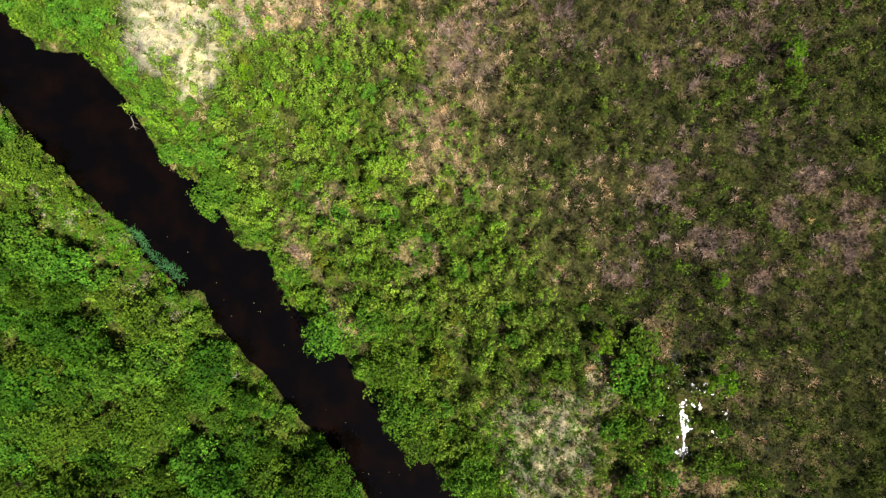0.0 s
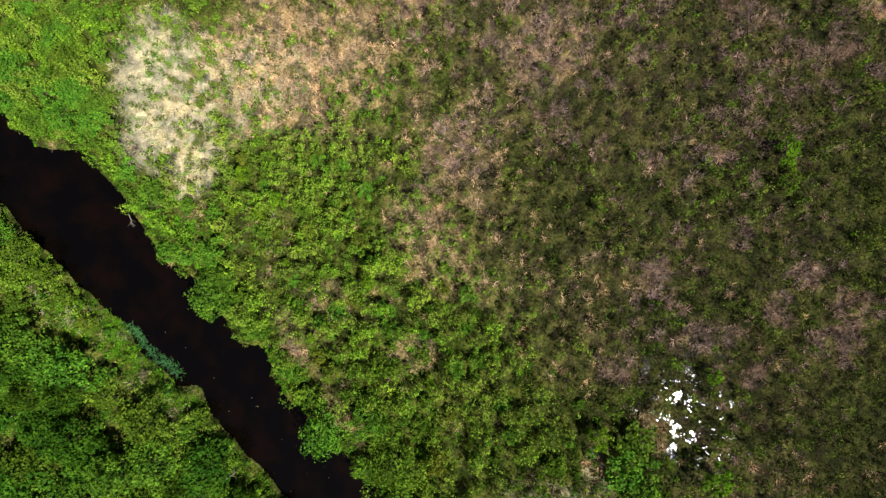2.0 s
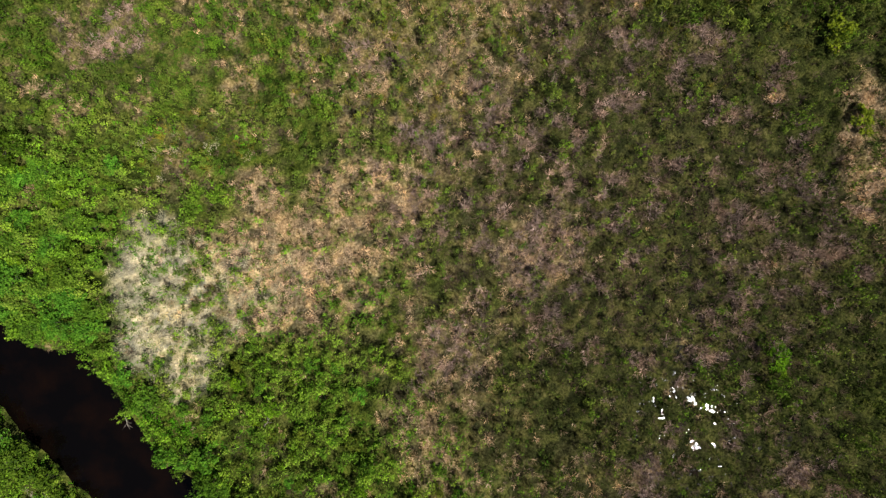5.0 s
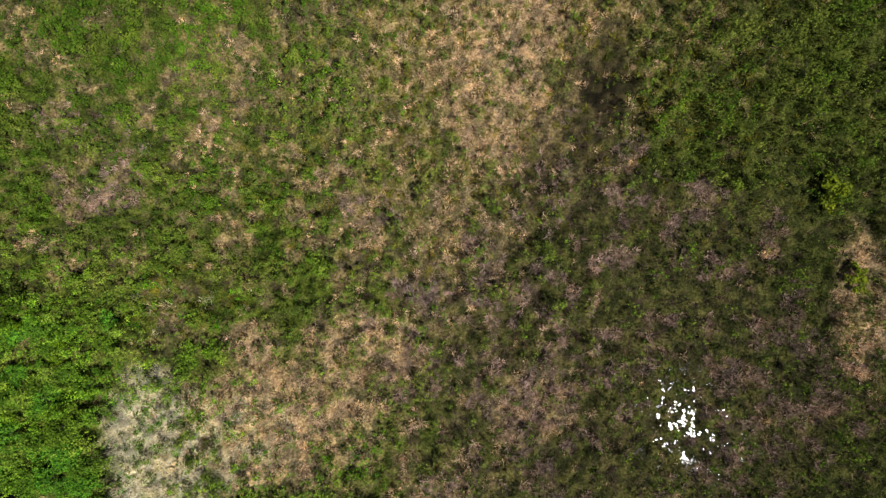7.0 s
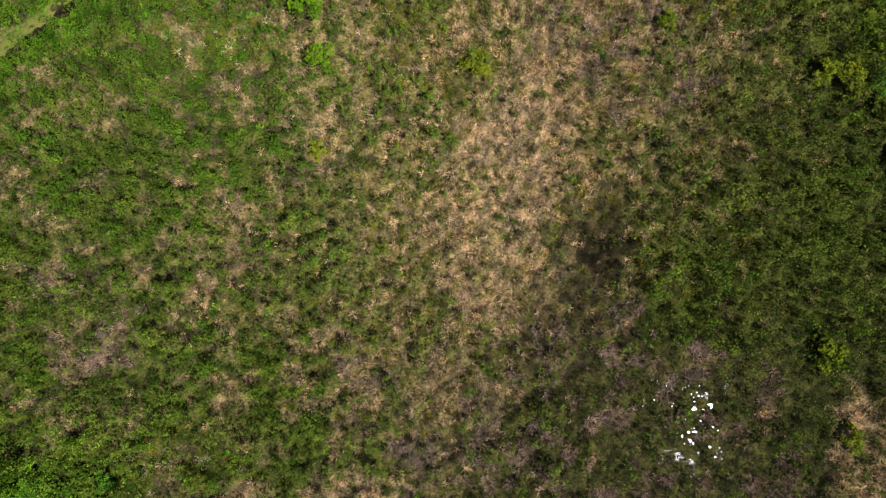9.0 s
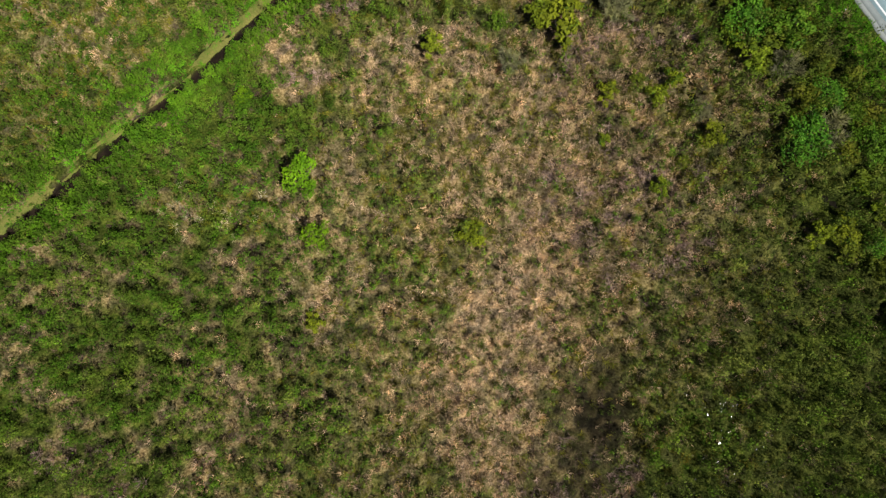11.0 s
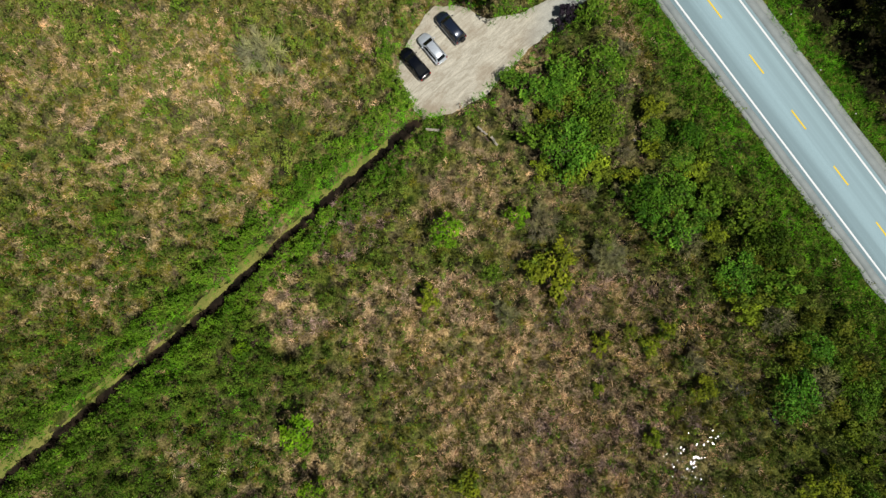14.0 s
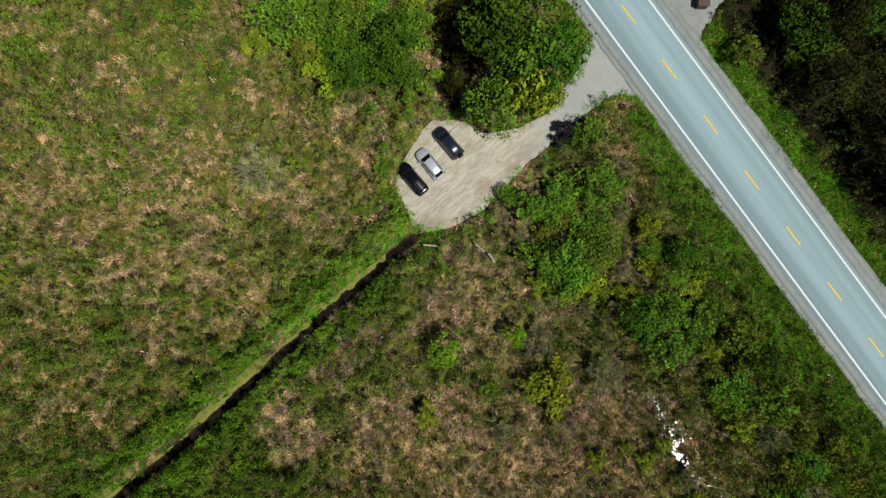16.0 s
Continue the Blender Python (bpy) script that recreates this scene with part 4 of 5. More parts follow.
NEAR = (-58, 58, -33, 174)


def join(pieces):
    V, F, n = [], [], 0
    for v, f in pieces:
        V.append(v)
        F.append(f + n)
        n += len(v)
    return np.concatenate(V), np.concatenate(F)


def build_leafy_cover(key, name, label, leaves, leaf, low, high, wide, seed, crowd=1.0):
    """Small leafy domes that sit on wider mounds, each dome a plant of its own."""
    rng = np.random.default_rng(seed)
    x, y = scatter(lambda a, b: crowd * cover(a, b)[0][key], 0.42, NEAR, rng)
    z = height(x, y)
    dry = (z > POOL_LEVEL + 0.02) | (rng.random(len(x)) < 0.4)
    x, y, z = x[dry], y[dry], z[dry]
    k = len(x)
    hump, own, ox, oy = mounds(x, y, 2.0, 51)
    r = wide * (0.55 + 0.9 * rng.random(k) ** 1.4)
    tall = (low + (high - low) * value_noise(x, y, 6.0, seed + 40)) * (0.5 + 1.1 * rng.random(k)) * (0.45 + 1.6 * hump * (0.5 + 0.9 * own))
    idx = np.repeat(np.arange(k), rng.poisson(leaves * (r / wide) ** 2))
    m = len(idx)
    u = rng.normal(size=(m, 3))
    u[:, 2] = np.abs(u[:, 2]) * 1.1 - 0.15
    u /= np.linalg.norm(u, axis=1, keepdims=True)
    rad = (0.25 + 0.85 * rng.random(m) ** 0.7)[:, None]
    P = np.stack([x[idx], y[idx], z[idx] + 0.55 * tall[idx]], 1) + u * rad * np.stack([r[idx], r[idx], 0.3 * r[idx] + 0.48 * tall[idx]], 1)
    P[:, 2] = np.maximum(P[:, 2], z[idx] + 0.03)
    N = u * np.array([1.0, 1.0, 0.35]) + np.stack([0.5 * ox[idx], 0.5 * oy[idx], np.zeros(m)], 1) + rng.normal(size=u.shape) * np.array([0.42, 0.42, 0.25])
    V, F = leaf_arrays(P, N, leaf * (0.6 + 0.8 * rng.random(m)), rng)
    tagged(new(name, leaf_mesh(name, V, F, key, (0.7 * own + 0.3 * rng.random(k))[idx])), label, "shrubs", kind="stuff")


def build_blade_cover(key, name, label, blades, length, width, lean, seed, category="grass", spread_m=0.20, matted=0.45, crowd=1.0):
    """Tussocks: blades that rise from one foot and arch outwards; matted ones lie every way."""
    rng = np.random.default_rng(seed)
    x, y = scatter(lambda a, b: crowd * cover(a, b)[0][key], 0.5, NEAR, rng)
    dry = (height(x, y) > POOL_LEVEL + 0.02) | (rng.random(len(x)) < 0.5)
    x, y = x[dry], y[dry]
    k = len(x)
    grow = 0.55 + 0.9 * rng.random(k) ** 1.3
    idx = np.repeat(np.arange(k), rng.poisson(blades * grow))
    m = len(idx)
    ang, away = rng.random(m) * 2 * math.pi, lean * (0.2 + 1.0 * rng.random(m))
    D = np.stack([np.cos(ang) * away, np.sin(ang) * away, 0.3 + 0.7 * rng.random(m)], 1)
    D /= np.linalg.norm(D, axis=1, keepdims=True)
    out = spread_m * (0.3 + rng.random(m)) * grow[idx]
    P = np.stack([x[idx] + out * np.cos(ang) + 0.5 * spread_m * rng.normal(size=m), y[idx] + out * np.sin(ang) + 0.5 * spread_m * rng.normal(size=m), np.zeros(m)], 1)
    P[:, 2] = height(P[:, 0], P[:, 1]) - 0.02 + 0.22 * length * grow[idx] * rng.random(m)
    side = np.stack([-np.sin(ang), np.cos(ang), np.zeros(m)], 1) + matted * rng.normal(size=(m, 3))
    side -= D * (side * D).sum(1, keepdims=True)
    side /= np.linalg.norm(side, axis=1, keepdims=True)
    w = (0.5 * width * (0.6 + 0.8 * rng.random(m)))[:, None]
    tip = P + D * (length * grow[idx] * (0.5 + 0.8 * rng.random(m)))[:, None]
    V = np.stack([P - side * w, P + side * w, tip], 1).reshape(-1, 3)
    F = np.arange(len(V), dtype=np.int32).reshape(-1, 3)
    tagged(new(name, leaf_mesh(name, V, F, key, rng.random(k)[idx])), label, category, kind="stuff")


# ---- trees and bushes ----
def tube(path, radii, sides=6):
    """A tapering limb along a path."""
    path = np.asarray(path, float)
    V, F = [], []
    for i, (p, r) in enumerate(zip(path, radii)):
        d = path[min(i + 1, len(path) - 1)] - path[max(i - 1, 0)]
        d /= np.linalg.norm(d) + 1e-9
        a = np.cross(d, (0.3, 0.9, 0.1))
        a /= np.linalg.norm(a)
        b = np.cross(d, a)
        for j in range(sides):
            t = 2 * math.pi * j / sides
            V.append(p + r * (math.cos(t) * a + math.sin(t) * b))
    for i in range(len(path) - 1):
        for j in range(sides):
            F.append((i * sides + j, i * sides + (j + 1) % sides, (i + 1) * sides + (j + 1) % sides, (i + 1) * sides + j))
    return np.array(V), np.array(F)


def build_tree(name, label, category, tall, radius, leafmat, lumps, leaves, leaf, seed, stems=1, bare=False, low=0.35):
    """A trunk or several stems with limbs that end in uneven lumps of leaves; built at the origin."""
    rng = np.random.default_rng(seed)
    root = tagged(new(name), label, category)
    c = []
    for i in range(lumps):
        t = 2 * math.pi * (i * 0.381966 + 0.1 * rng.random())
        q = math.sqrt((i + 0.5) / lumps) * (0.72 + 0.4 * rng.random())
        up = low + (1 - low) * (1 - 0.75 * q ** 2) * (0.6 + 0.4 * rng.random())
        c.append((radius * q * math.cos(t), radius * q * math.sin(t), tall * up * 0.92))
    c = np.array(c)
    limbs = []
    girth = 0.022 * tall + 0.02
    for s in range(stems):
        t = 2 * math.pi * s / stems + rng.random()
        o = 0.0 if stems == 1 else 0.12 * radius
        foot = np.array([o * math.cos(t), o * math.sin(t), -0.15])
        top = np.array([o * 3 * math.cos(t), o * 3 * math.sin(t), tall * 0.7])
        mid = (foot + top) / 2 + rng.normal(size=3) * 0.05 * radius
        limbs.append(tube([foot, mid, top], [girth, girth * 0.7, girth * 0.25], 6))
        for p in c[s::2 * stems]:
            a = foot + (top - foot) * (0.35 + 0.45 * rng.random())
            limbs.append(tube([a, (a + p) / 2 + np.array([0, 0, -0.06 * tall]), p], [girth * 0.45, girth * 0.28, girth * 0.08], 3))
    V, F = join(limbs)
    part("trunk", smooth(mesh_of("trunk", V, F, BARK)), BARK, root)
    idx = np.repeat(np.arange(lumps), leaves // lumps)
    m = len(idx)
    u = rng.normal(size=(m, 3))
    u /= np.linalg.norm(u, axis=1, keepdims=True)
    size, shade = radius * (0.20 + 0.20 * rng.random(lumps))[idx], (0.2 + 0.6 * rng.random(lumps))[idx]
    squash = np.array([1, 1, 0.75])
    if bare:
        start = c[idx] * (0.55 + 0.45 * rng.random(m))[:, None] + u * (size * 0.35 * rng.random(m))[:, None]
        D = u * 0.8 + c[idx] / np.linalg.norm(c[idx], axis=1, keepdims=True) * 0.7
        D[:, 2] = np.abs(D[:, 2])
        D /= np.linalg.norm(D, axis=1, keepdims=True)
        V, F = blade_arrays(start, D, size * (0.7 + 0.8 * rng.random(m)), np.full(m, leaf * 0.22), rng)
        part("twig_crown", leaf_mesh("twig_crown", V, F, leafmat, shade), LEAF[leafmat], root, "bare grey twigs")
        return root
    P = c[idx] + u * (size * (0.45 + 0.65 * rng.random(m) ** 0.6))[:, None] * squash
    stray = rng.random(m) < 0.06
    P[stray] += u[stray] * size[stray, None] * 0.45
    P[:, 2] = np.maximum(P[:, 2], 0.12 * tall)
    N = u * 0.9 + rng.normal(size=u.shape) * 0.42
    V, F = leaf_arrays(P, N, leaf * (0.55 + 0.9 * rng.random(m)), rng)
    part("crown", leaf_mesh("crown", V, F, leafmat, shade), LEAF[leafmat], root)
    return root


KINDS = {
    "willow": ("willow_tree", "leafy green willow with a rounded uneven crown", "tree", 4.8, 2.9, "willow", 21, 2000, 0.25, 2),
    "sallow": ("willow_bush", "dense green willow bush on damp ground", "bush", 2.6, 1.7, "willow", 13, 860, 0.24, 4),
    "alder": ("alder_tree", "dark green alder with a dense crown", "tree", 7.2, 3.3, "alder", 24, 2500, 0.31, 1),
    "bright": ("young_birch", "young tree with bright yellow-green spring leaves", "tree", 4.8, 1.5, "bright", 13, 850, 0.20, 1),
    "lime": ("sallow_bush", "olive-yellow budding bush among dry sedge", "bush", 2.9, 2.0, "lime", 12, 950, 0.29, 4),
    "scrub": ("scrub_bush", "dark olive bush in the roadside thicket", "bush", 3.4, 2.0, "scrub", 14, 1100, 0.27, 3),
    "grey": ("bare_bush", "leafless grey bush with fine twigs", "bush", 2.6, 1.9, "grey", 16, 1500, 0.30, 5),
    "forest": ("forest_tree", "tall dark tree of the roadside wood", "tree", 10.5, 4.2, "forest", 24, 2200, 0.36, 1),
    "snag": ("bare_tree", "tall leafless grey tree beside leafy alders", "tree", 13.0, 3.0, "grey", 30, 1300, 0.36, 2),
    "purple": ("dark_bush", "small blackish-purple bush beside gravel", "bush", 2.2, 1.5, "purple", 9, 900, 0.24, 3),
}
STOCK = {}
for i, (kind, (name, label, category, tall, radius, mat, lumps, leaves, leaf, stems)) in enumerate(KINDS.items()):
    STOCK[kind] = [build_tree(name, label, category, tall, radius, mat, lumps, leaves, leaf, 100 + 10 * i + v, stems, kind in ("grey", "snag")) for v in range({"willow": 5, "sallow": 5, "purple": 1, "snag": 1}.get(kind, 3))]
PLANTED = {kind: 0 for kind in KINDS}
SPOTS = []


def plant_at(kind, x, y, size=1.0, group="", rise=1.0):
    """Sets one tree or bush; the first of each model is the model itself."""
    n = PLANTED[kind]
    PLANTED[kind] += 1
    model = STOCK[kind][n % len(STOCK[kind])]
    z = float(height(np.array([x]), np.array([y]))[0])
    m = Matrix.Translation((x, y, z - 0.03)) @ Matrix.Rotation(2.4 * n + 0.7 * (n % 5), 4, "Z") @ Matrix.Diagonal((size * (0.92 + 0.05 * (n % 4)), size * (1.07 - 0.05 * (n % 4)), size * rise * (0.9 + 0.07 * (n % 4)), 1))
    if n < len(STOCK[kind]):
        model.matrix_basis = m
        ob = model
    else:
        at_rest = model.scale.copy()
        model.scale = (1, 1, 1)
        ob = copy_thing(model, m)
        model.scale = at_rest
    SPOTS.append((x, y, KINDS[kind][4] * size))
    return tagged(ob, group=group)


def thick_row(kinds, field, box, gap, seed, sizes=(0.75, 1.25), group="", rises=(0.85, 1.45)):
    """Fills an area with trees and bushes at about that spacing."""
    rng = np.random.default_rng(seed)
    for x in np.arange(box[0], box[1], gap):
        for y in np.arange(box[2], box[3], gap):
            px, py = x + gap * 0.8 * (rng.random() - 0.5), y + gap * 0.8 * (rng.random() - 0.5)
            pick, size = kinds[int(rng.integers(len(kinds)))], sizes[0] + (sizes[1] - sizes[0]) * rng.random()
            if field(px, py) and all(math.hypot(px - a, py - b) > 0.38 * (c + KINDS[pick][4] * size) for a, b, c in SPOTS):
                plant_at(pick, px, py, size, group, rises[0] + (rises[1] - rises[0]) * rng.random())


# trees and bushes that stand out
# in the wet marsh and by the river
for kind, x, y, size in (
        ("bright", 41.4, 25.3, 1.0), ("bright", 42.4, 23.0, 0.45), ("bright", 34.3, -14.0, 1.25), ("sallow", 25.0, -10.5, 1.5), ("sallow", 23.5, -14.0, 1.5), ("sallow", 26.5, -16.5, 1.2),
        ("bright", 34.0, -2.2, 0.7), ("lime", 51.0, 54.5, 0.8), ("lime", 47.0, 65.0, 1.0)):
    plant_at(kind, x, y, size)
# in the meadow and the sedge
for kind, x, y, size in (
        ("bright", -17.0, 104.0, 1.6), ("bright", -15.3, 97.1, 1.15), ("lime", 3.0, 97.6, 0.9), ("lime", -15.8, 86.4, 0.6), ("bright", -0.4, 128.2, 1.35), ("bright", 8.3, 130.4, 0.95),
        ("lime", 13.0, 123.6, 1.55), ("lime", 10.5, 124.2, 0.9), ("grey", 11.3, 129.6, 1.3), ("grey", 19.8, 125.5, 1.2), ("grey", 7.2, 118.5, 0.9), ("sallow", 39.9, 122.9, 1.5),
        ("bright", -24.9, 113.4, 0.75), ("lime", -2.3, 120.2, 0.75), ("lime", 25.0, 115.0, 0.7), ("sallow", 5.6, 123.5, 0.75), ("sallow", 27.4, 129.1, 1.3), ("sallow", 36.0, 130.7, 1.4),
        ("alder", 38.9, 128.0, 0.7), ("grey", 18.8, 126.6, 0.9), ("lime", 31.5, 110.3, 0.85), ("lime", 19.0, 115.2, 0.7), ("lime", 26.8, 117.0, 0.65), ("lime", 25.5, 104.0, 0.6), ("lime", 44.8, 98.7, 0.8),
        ("lime", 49.9, 105.0, 0.65), ("grey", 44.9, 111.1, 1.5), ("grey", 40.0, 119.0, 1.2), ("lime", 18.8, 109.6, 0.4), ("scrub", 22.4, 116.8, 0.5), ("scrub", 28.4, 107.2, 0.45), ("grey", 30.0, 113.2, 0.8)):
    plant_at(kind, x, y, size)
# round the car park and the road
for kind, x, y, size in (
        ("willow", 14.2, 138.8, 1.2), ("willow", 17.8, 141.2, 1.1), ("lime", 16.4, 137.0, 1.3), ("sallow", 10.7, 139.7, 1.3), ("alder", 23.4, 133.1, 0.75), ("lime", 22.0, 135.8, 0.8),
        ("willow", -20.9, 168.2, 1.35), ("willow", -15.5, 167.2, 1.2), ("lime", -25.0, 165.2, 0.9), ("lime", -15.1, 161.9, 1.5), ("willow", -10.2, 167.0, 1.0), ("willow", -5.8, 167.2, 1.1),
        ("sallow", -4.6, 160.9, 1.5), ("willow", -8.2, 163.3, 0.8), ("grey", -23.4, 149.4, 1.75), ("purple", 13.7, 155.7, 1.05), ("sallow", 17.2, 155.9, 1.1), ("sallow", 9.6, 146.0, 1.2),
        ("sallow", 6.9, 147.6, 0.8), ("willow", 18.1, 149.0, 0.95), ("sallow", 14.0, 148.1, 1.5), ("willow", 16.9, 144.2, 0.9), ("alder", 28.4, 141.0, 0.6), ("sallow", 31.8, 133.4, 1.3),
        ("sallow", 20.0, 155.0, 0.5)):
    plant_at(kind, x, y, size)
# first three dark trees are added to stand for shadow by the lot
for kind, x, y, size, rise in (
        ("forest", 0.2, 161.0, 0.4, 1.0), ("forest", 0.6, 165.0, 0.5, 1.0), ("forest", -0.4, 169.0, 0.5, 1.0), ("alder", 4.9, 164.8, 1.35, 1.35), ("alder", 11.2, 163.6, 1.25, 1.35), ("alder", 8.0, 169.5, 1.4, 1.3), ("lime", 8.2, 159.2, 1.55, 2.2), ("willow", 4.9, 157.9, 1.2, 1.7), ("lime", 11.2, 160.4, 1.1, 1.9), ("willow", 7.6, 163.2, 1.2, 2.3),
        ("sallow", -8.6, 150.4, 0.75, 0.9), ("sallow", -7.8, 147.2, 0.85, 0.9), ("sallow", -6.4, 144.6, 0.85, 0.9), ("sallow", -8.6, 153.0, 0.5, 0.8), ("sallow", -5.6, 157.2, 0.6, 0.8), ("snag", 8.3, 166.6, 1.15, 1.15), ("alder", 41.6, 168.2, 1.1, 1.0), ("alder", 47.0, 170.2, 1.15, 1.0), ("scrub", 35.8, 166.2, 1.0, 1.2), ("forest", 48.8, 162.5, 0.75, 1.0), ("forest", 50.2, 157.4, 0.7, 1.0), ("scrub", 45.4, 165.6, 1.1, 1.3)):
    plant_at(kind, x, y, size, "", rise)

def off_glade(x, y):
    return abs(line_distance(x, y, FAR_BANK_GLADE)[0]) > 2.4 and not (-39 < x < -31.5 and river_gap(x, y)[0] < 3)


# woods on the far bank, bank thickets, roadside thicket, wood across the road
thick_row(("willow", "willow", "willow", "sallow", "willow", "alder"), lambda x, y: river_gap(x, y)[0] > 0.5 and river_gap(x, y)[1] < 0 and off_glade(x, y), (-62, 2, -36, 20), 2.9, 201, (0.5, 1.15), "woods on the far bank")
thick_row(("sallow",), lambda x, y: -0.2 < river_gap(x, y)[0] < 2.6 and river_gap(x, y)[1] < 0 and off_glade(x, y), (-66, 2, -38, 22), 2.2, 207, (0.5, 0.9), "bank thicket")
thick_row(("sallow", "scrub", "sallow", "grey"), lambda x, y: -0.4 < river_gap(x, y)[0] < 1.3 and river_gap(x, y)[1] < 0 and x < -30, (-66, -30, -14, 24), 1.7, 210, (0.28, 0.55), "bank thicket")
thick_row(("sallow", "sallow", "willow"), lambda x, y: 0.5 < river_gap(x, y)[0] < 5.4 and river_gap(x, y)[1] > 0 and abs(line_distance(x, y, BANK_PATH)[0]) > 1.5, (-68, 12, -42, 36), 2.5, 202, (0.6, 1.05), "bank thicket")
thick_row(("sallow", "sallow", "bright", "sallow", "sallow", "sallow", "scrub"), lambda x, y: 5.0 < river_gap(x, y)[0] < 22 + 6 * math.sin(x * 0.4) and river_gap(x, y)[1] > 0 and abs(line_distance(x, y, BANK_PATH)[0]) > 1.5 and not (-41 < x < -24 and 16 < y < 40) and not (-26 < x < -6 and 24 < y < 46)
          and not (5 < x < 22 and y < -15), (-62, 20, -36, 48), 2.9, 203, (0.35, 0.8), "bank thicket")
thick_row(("willow", "sallow", "willow", "alder"), lambda x, y: area_distance(x, y, [(-60, 50), (-45, 46), (-41.5, 39), (-42, 26), (-47, 22), (-60, 30)]) < 0 and river_gap(x, y)[0] > 4, (-62, -38, 20, 52), 2.9, 209, (0.5, 0.95), "bank thicket", (0.9, 1.3))
thick_row(("scrub", "willow", "lime", "scrub", "lime", "grey", "scrub", "willow", "lime", "sallow", "grey", "scrub"), lambda x, y: area_distance(x, y, [(8, 143), (20, 155), (30, 146), (46, 124), (58, 109), (58, 84), (47, 97), (42, 110), (33, 124), (20, 131), (12, 135)]) < 0 and road_axes(x, y)[1] < -12.2 and min(abs(line_distance(x, y, CREEK_LINES[0])[0]), 9) > 2.0,
          (6, 62, 82, 158), 3.0, 204, (0.5, 1.05), "roadside thicket", (0.65, 1.05))
thick_row(("sallow", "lime", "scrub", "alder"), lambda x, y: area_distance(x, y, [(-24, 171), (-20, 162), (-10, 157), (-4, 159), (-3, 162), (-3.5, 172), (-10, 176)]) < 0, (-26, 6, 155, 178), 3.2, 205, (0.5, 1.05), "thicket by the car park", (1.0, 1.8))
thick_row(("sallow", "sallow", "sallow", "bright"), lambda x, y: area_distance(x, y, [(19, -6), (29, -7), (37, -15), (36, -32), (24, -32), (21, -18)]) < 0 and abs(x - 31) > 1.3 and math.hypot(x - 34.3, y + 14) > 3.4 and abs(0.64 * (x - 27) + 0.77 * (y + 25.5)) > 0, (16, 40, -34, -4), 3.4, 208, (0.5, 1.0), "marsh thicket")
# trees past the visible edge are unseen, kept for the shade they throw
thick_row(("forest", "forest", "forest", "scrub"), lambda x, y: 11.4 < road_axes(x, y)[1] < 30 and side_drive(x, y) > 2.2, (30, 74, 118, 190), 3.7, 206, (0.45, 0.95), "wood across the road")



def build_pool_sedge():
    """Thin dark sedge that stands in the shallow pools."""
    rng = np.random.default_rng(61)
    x, y = scatter(lambda a, c: (24.0 - 8.0 * np.maximum.reduce([blob(a, c, 31, 4, 6, 5), blob(a, c, 32.7, 29.9, 3, 3), blob(a, c, 31.2, 95.1, 3, 3)])) * (height(a, c) < POOL_LEVEL + 0.03) * (marsh(a, c) > 0.3), 0.3, (20, 50, -32, 136), rng)
    idx = np.repeat(np.arange(len(x)), 5)
    m = len(idx)
    D = rng.normal(size=(m, 3)) * np.array([0.8, 0.8, 0.35]) + np.array([0, 0, 0.7])
    D /= np.linalg.norm(D, axis=1, keepdims=True)
    P = np.stack([x[idx] + 0.16 * rng.normal(size=m), y[idx] + 0.16 * rng.normal(size=m), np.full(m, POOL_LEVEL - 0.03)], 1)
    V, F = blade_arrays(P, D, 0.26 + 0.32 * rng.random(m), 0.05 + 0.05 * rng.random(m), rng)
    tagged(new("pool_sedge", leaf_mesh("pool_sedge", V, F, "olive")), "dark thin sedge standing in shallow pools", "sedge", kind="stuff")


def build_puddles():
    """Small puddles a hand or two across, caught between the plants of the wet ground."""
    rng = np.random.default_rng(67)

    def density(a, c):
        strip = np.exp(-((a - 31.5) / 7.5) ** 2) * step(24, 27, a)
        wet = np.maximum(np.maximum(1 - step(58, 68, c), 0.35 * (1 - step(118, 128, c))), blob(a, c, 32, 98, 5, 6))
        creek = np.exp(-(line_distance(a, c, CREEK_LINES[0])[0] / 0.55) ** 2) * step(103, 107, c) * (1 - step(124, 130, c))
        return 22.0 * creek * step(0.36, 0.5, value_noise(a, c, 1.6, 70)) + 13.0 * strip * wet * step(0.50, 0.66, value_noise(a, c, 1.1, 68)) * (0.3 + 0.7 * step(0.35, 0.55, value_noise(a, c, 6.0, 69)))

    x, y = scatter(density, 0.2, (20, 44, -32, 130), rng)
    around = np.mean([height(x + a, y + b) for a, b in ((0.7, 0), (-0.7, 0), (0, 0.7), (0, -0.7))], axis=0)
    low = (height(x, y) < around + 0.03) | (np.abs(line_distance(x, y, CREEK_LINES[0])[0]) < 1)
    x, y = x[low], y[low]
    n, sides = len(x), 7
    turn = 2 * math.pi * (np.arange(sides)[None] + 0.5 * rng.random((n, sides))) / sides
    size = 0.03 + 0.09 * rng.random((n, 1)) ** 2
    r = size * (0.6 + 0.7 * rng.random((n, sides)))
    long, lean = 1 + 1.4 * rng.random((n, 1)), math.pi * rng.random((n, 1))
    a, b = r * np.cos(turn) * long, r * np.sin(turn)
    V = np.stack([x[:, None] + a * np.cos(lean) - b * np.sin(lean), y[:, None] + a * np.sin(lean) + b * np.cos(lean), np.repeat(height(x, y)[:, None] + 0.10, sides, 1)], 2).reshape(-1, 3)
    F = np.arange(n * sides).reshape(n, sides)
    tagged(new("puddles", mesh_of("puddles", V, F, POOL)), "small dark puddles glinting among the marsh plants", "puddles", kind="stuff")


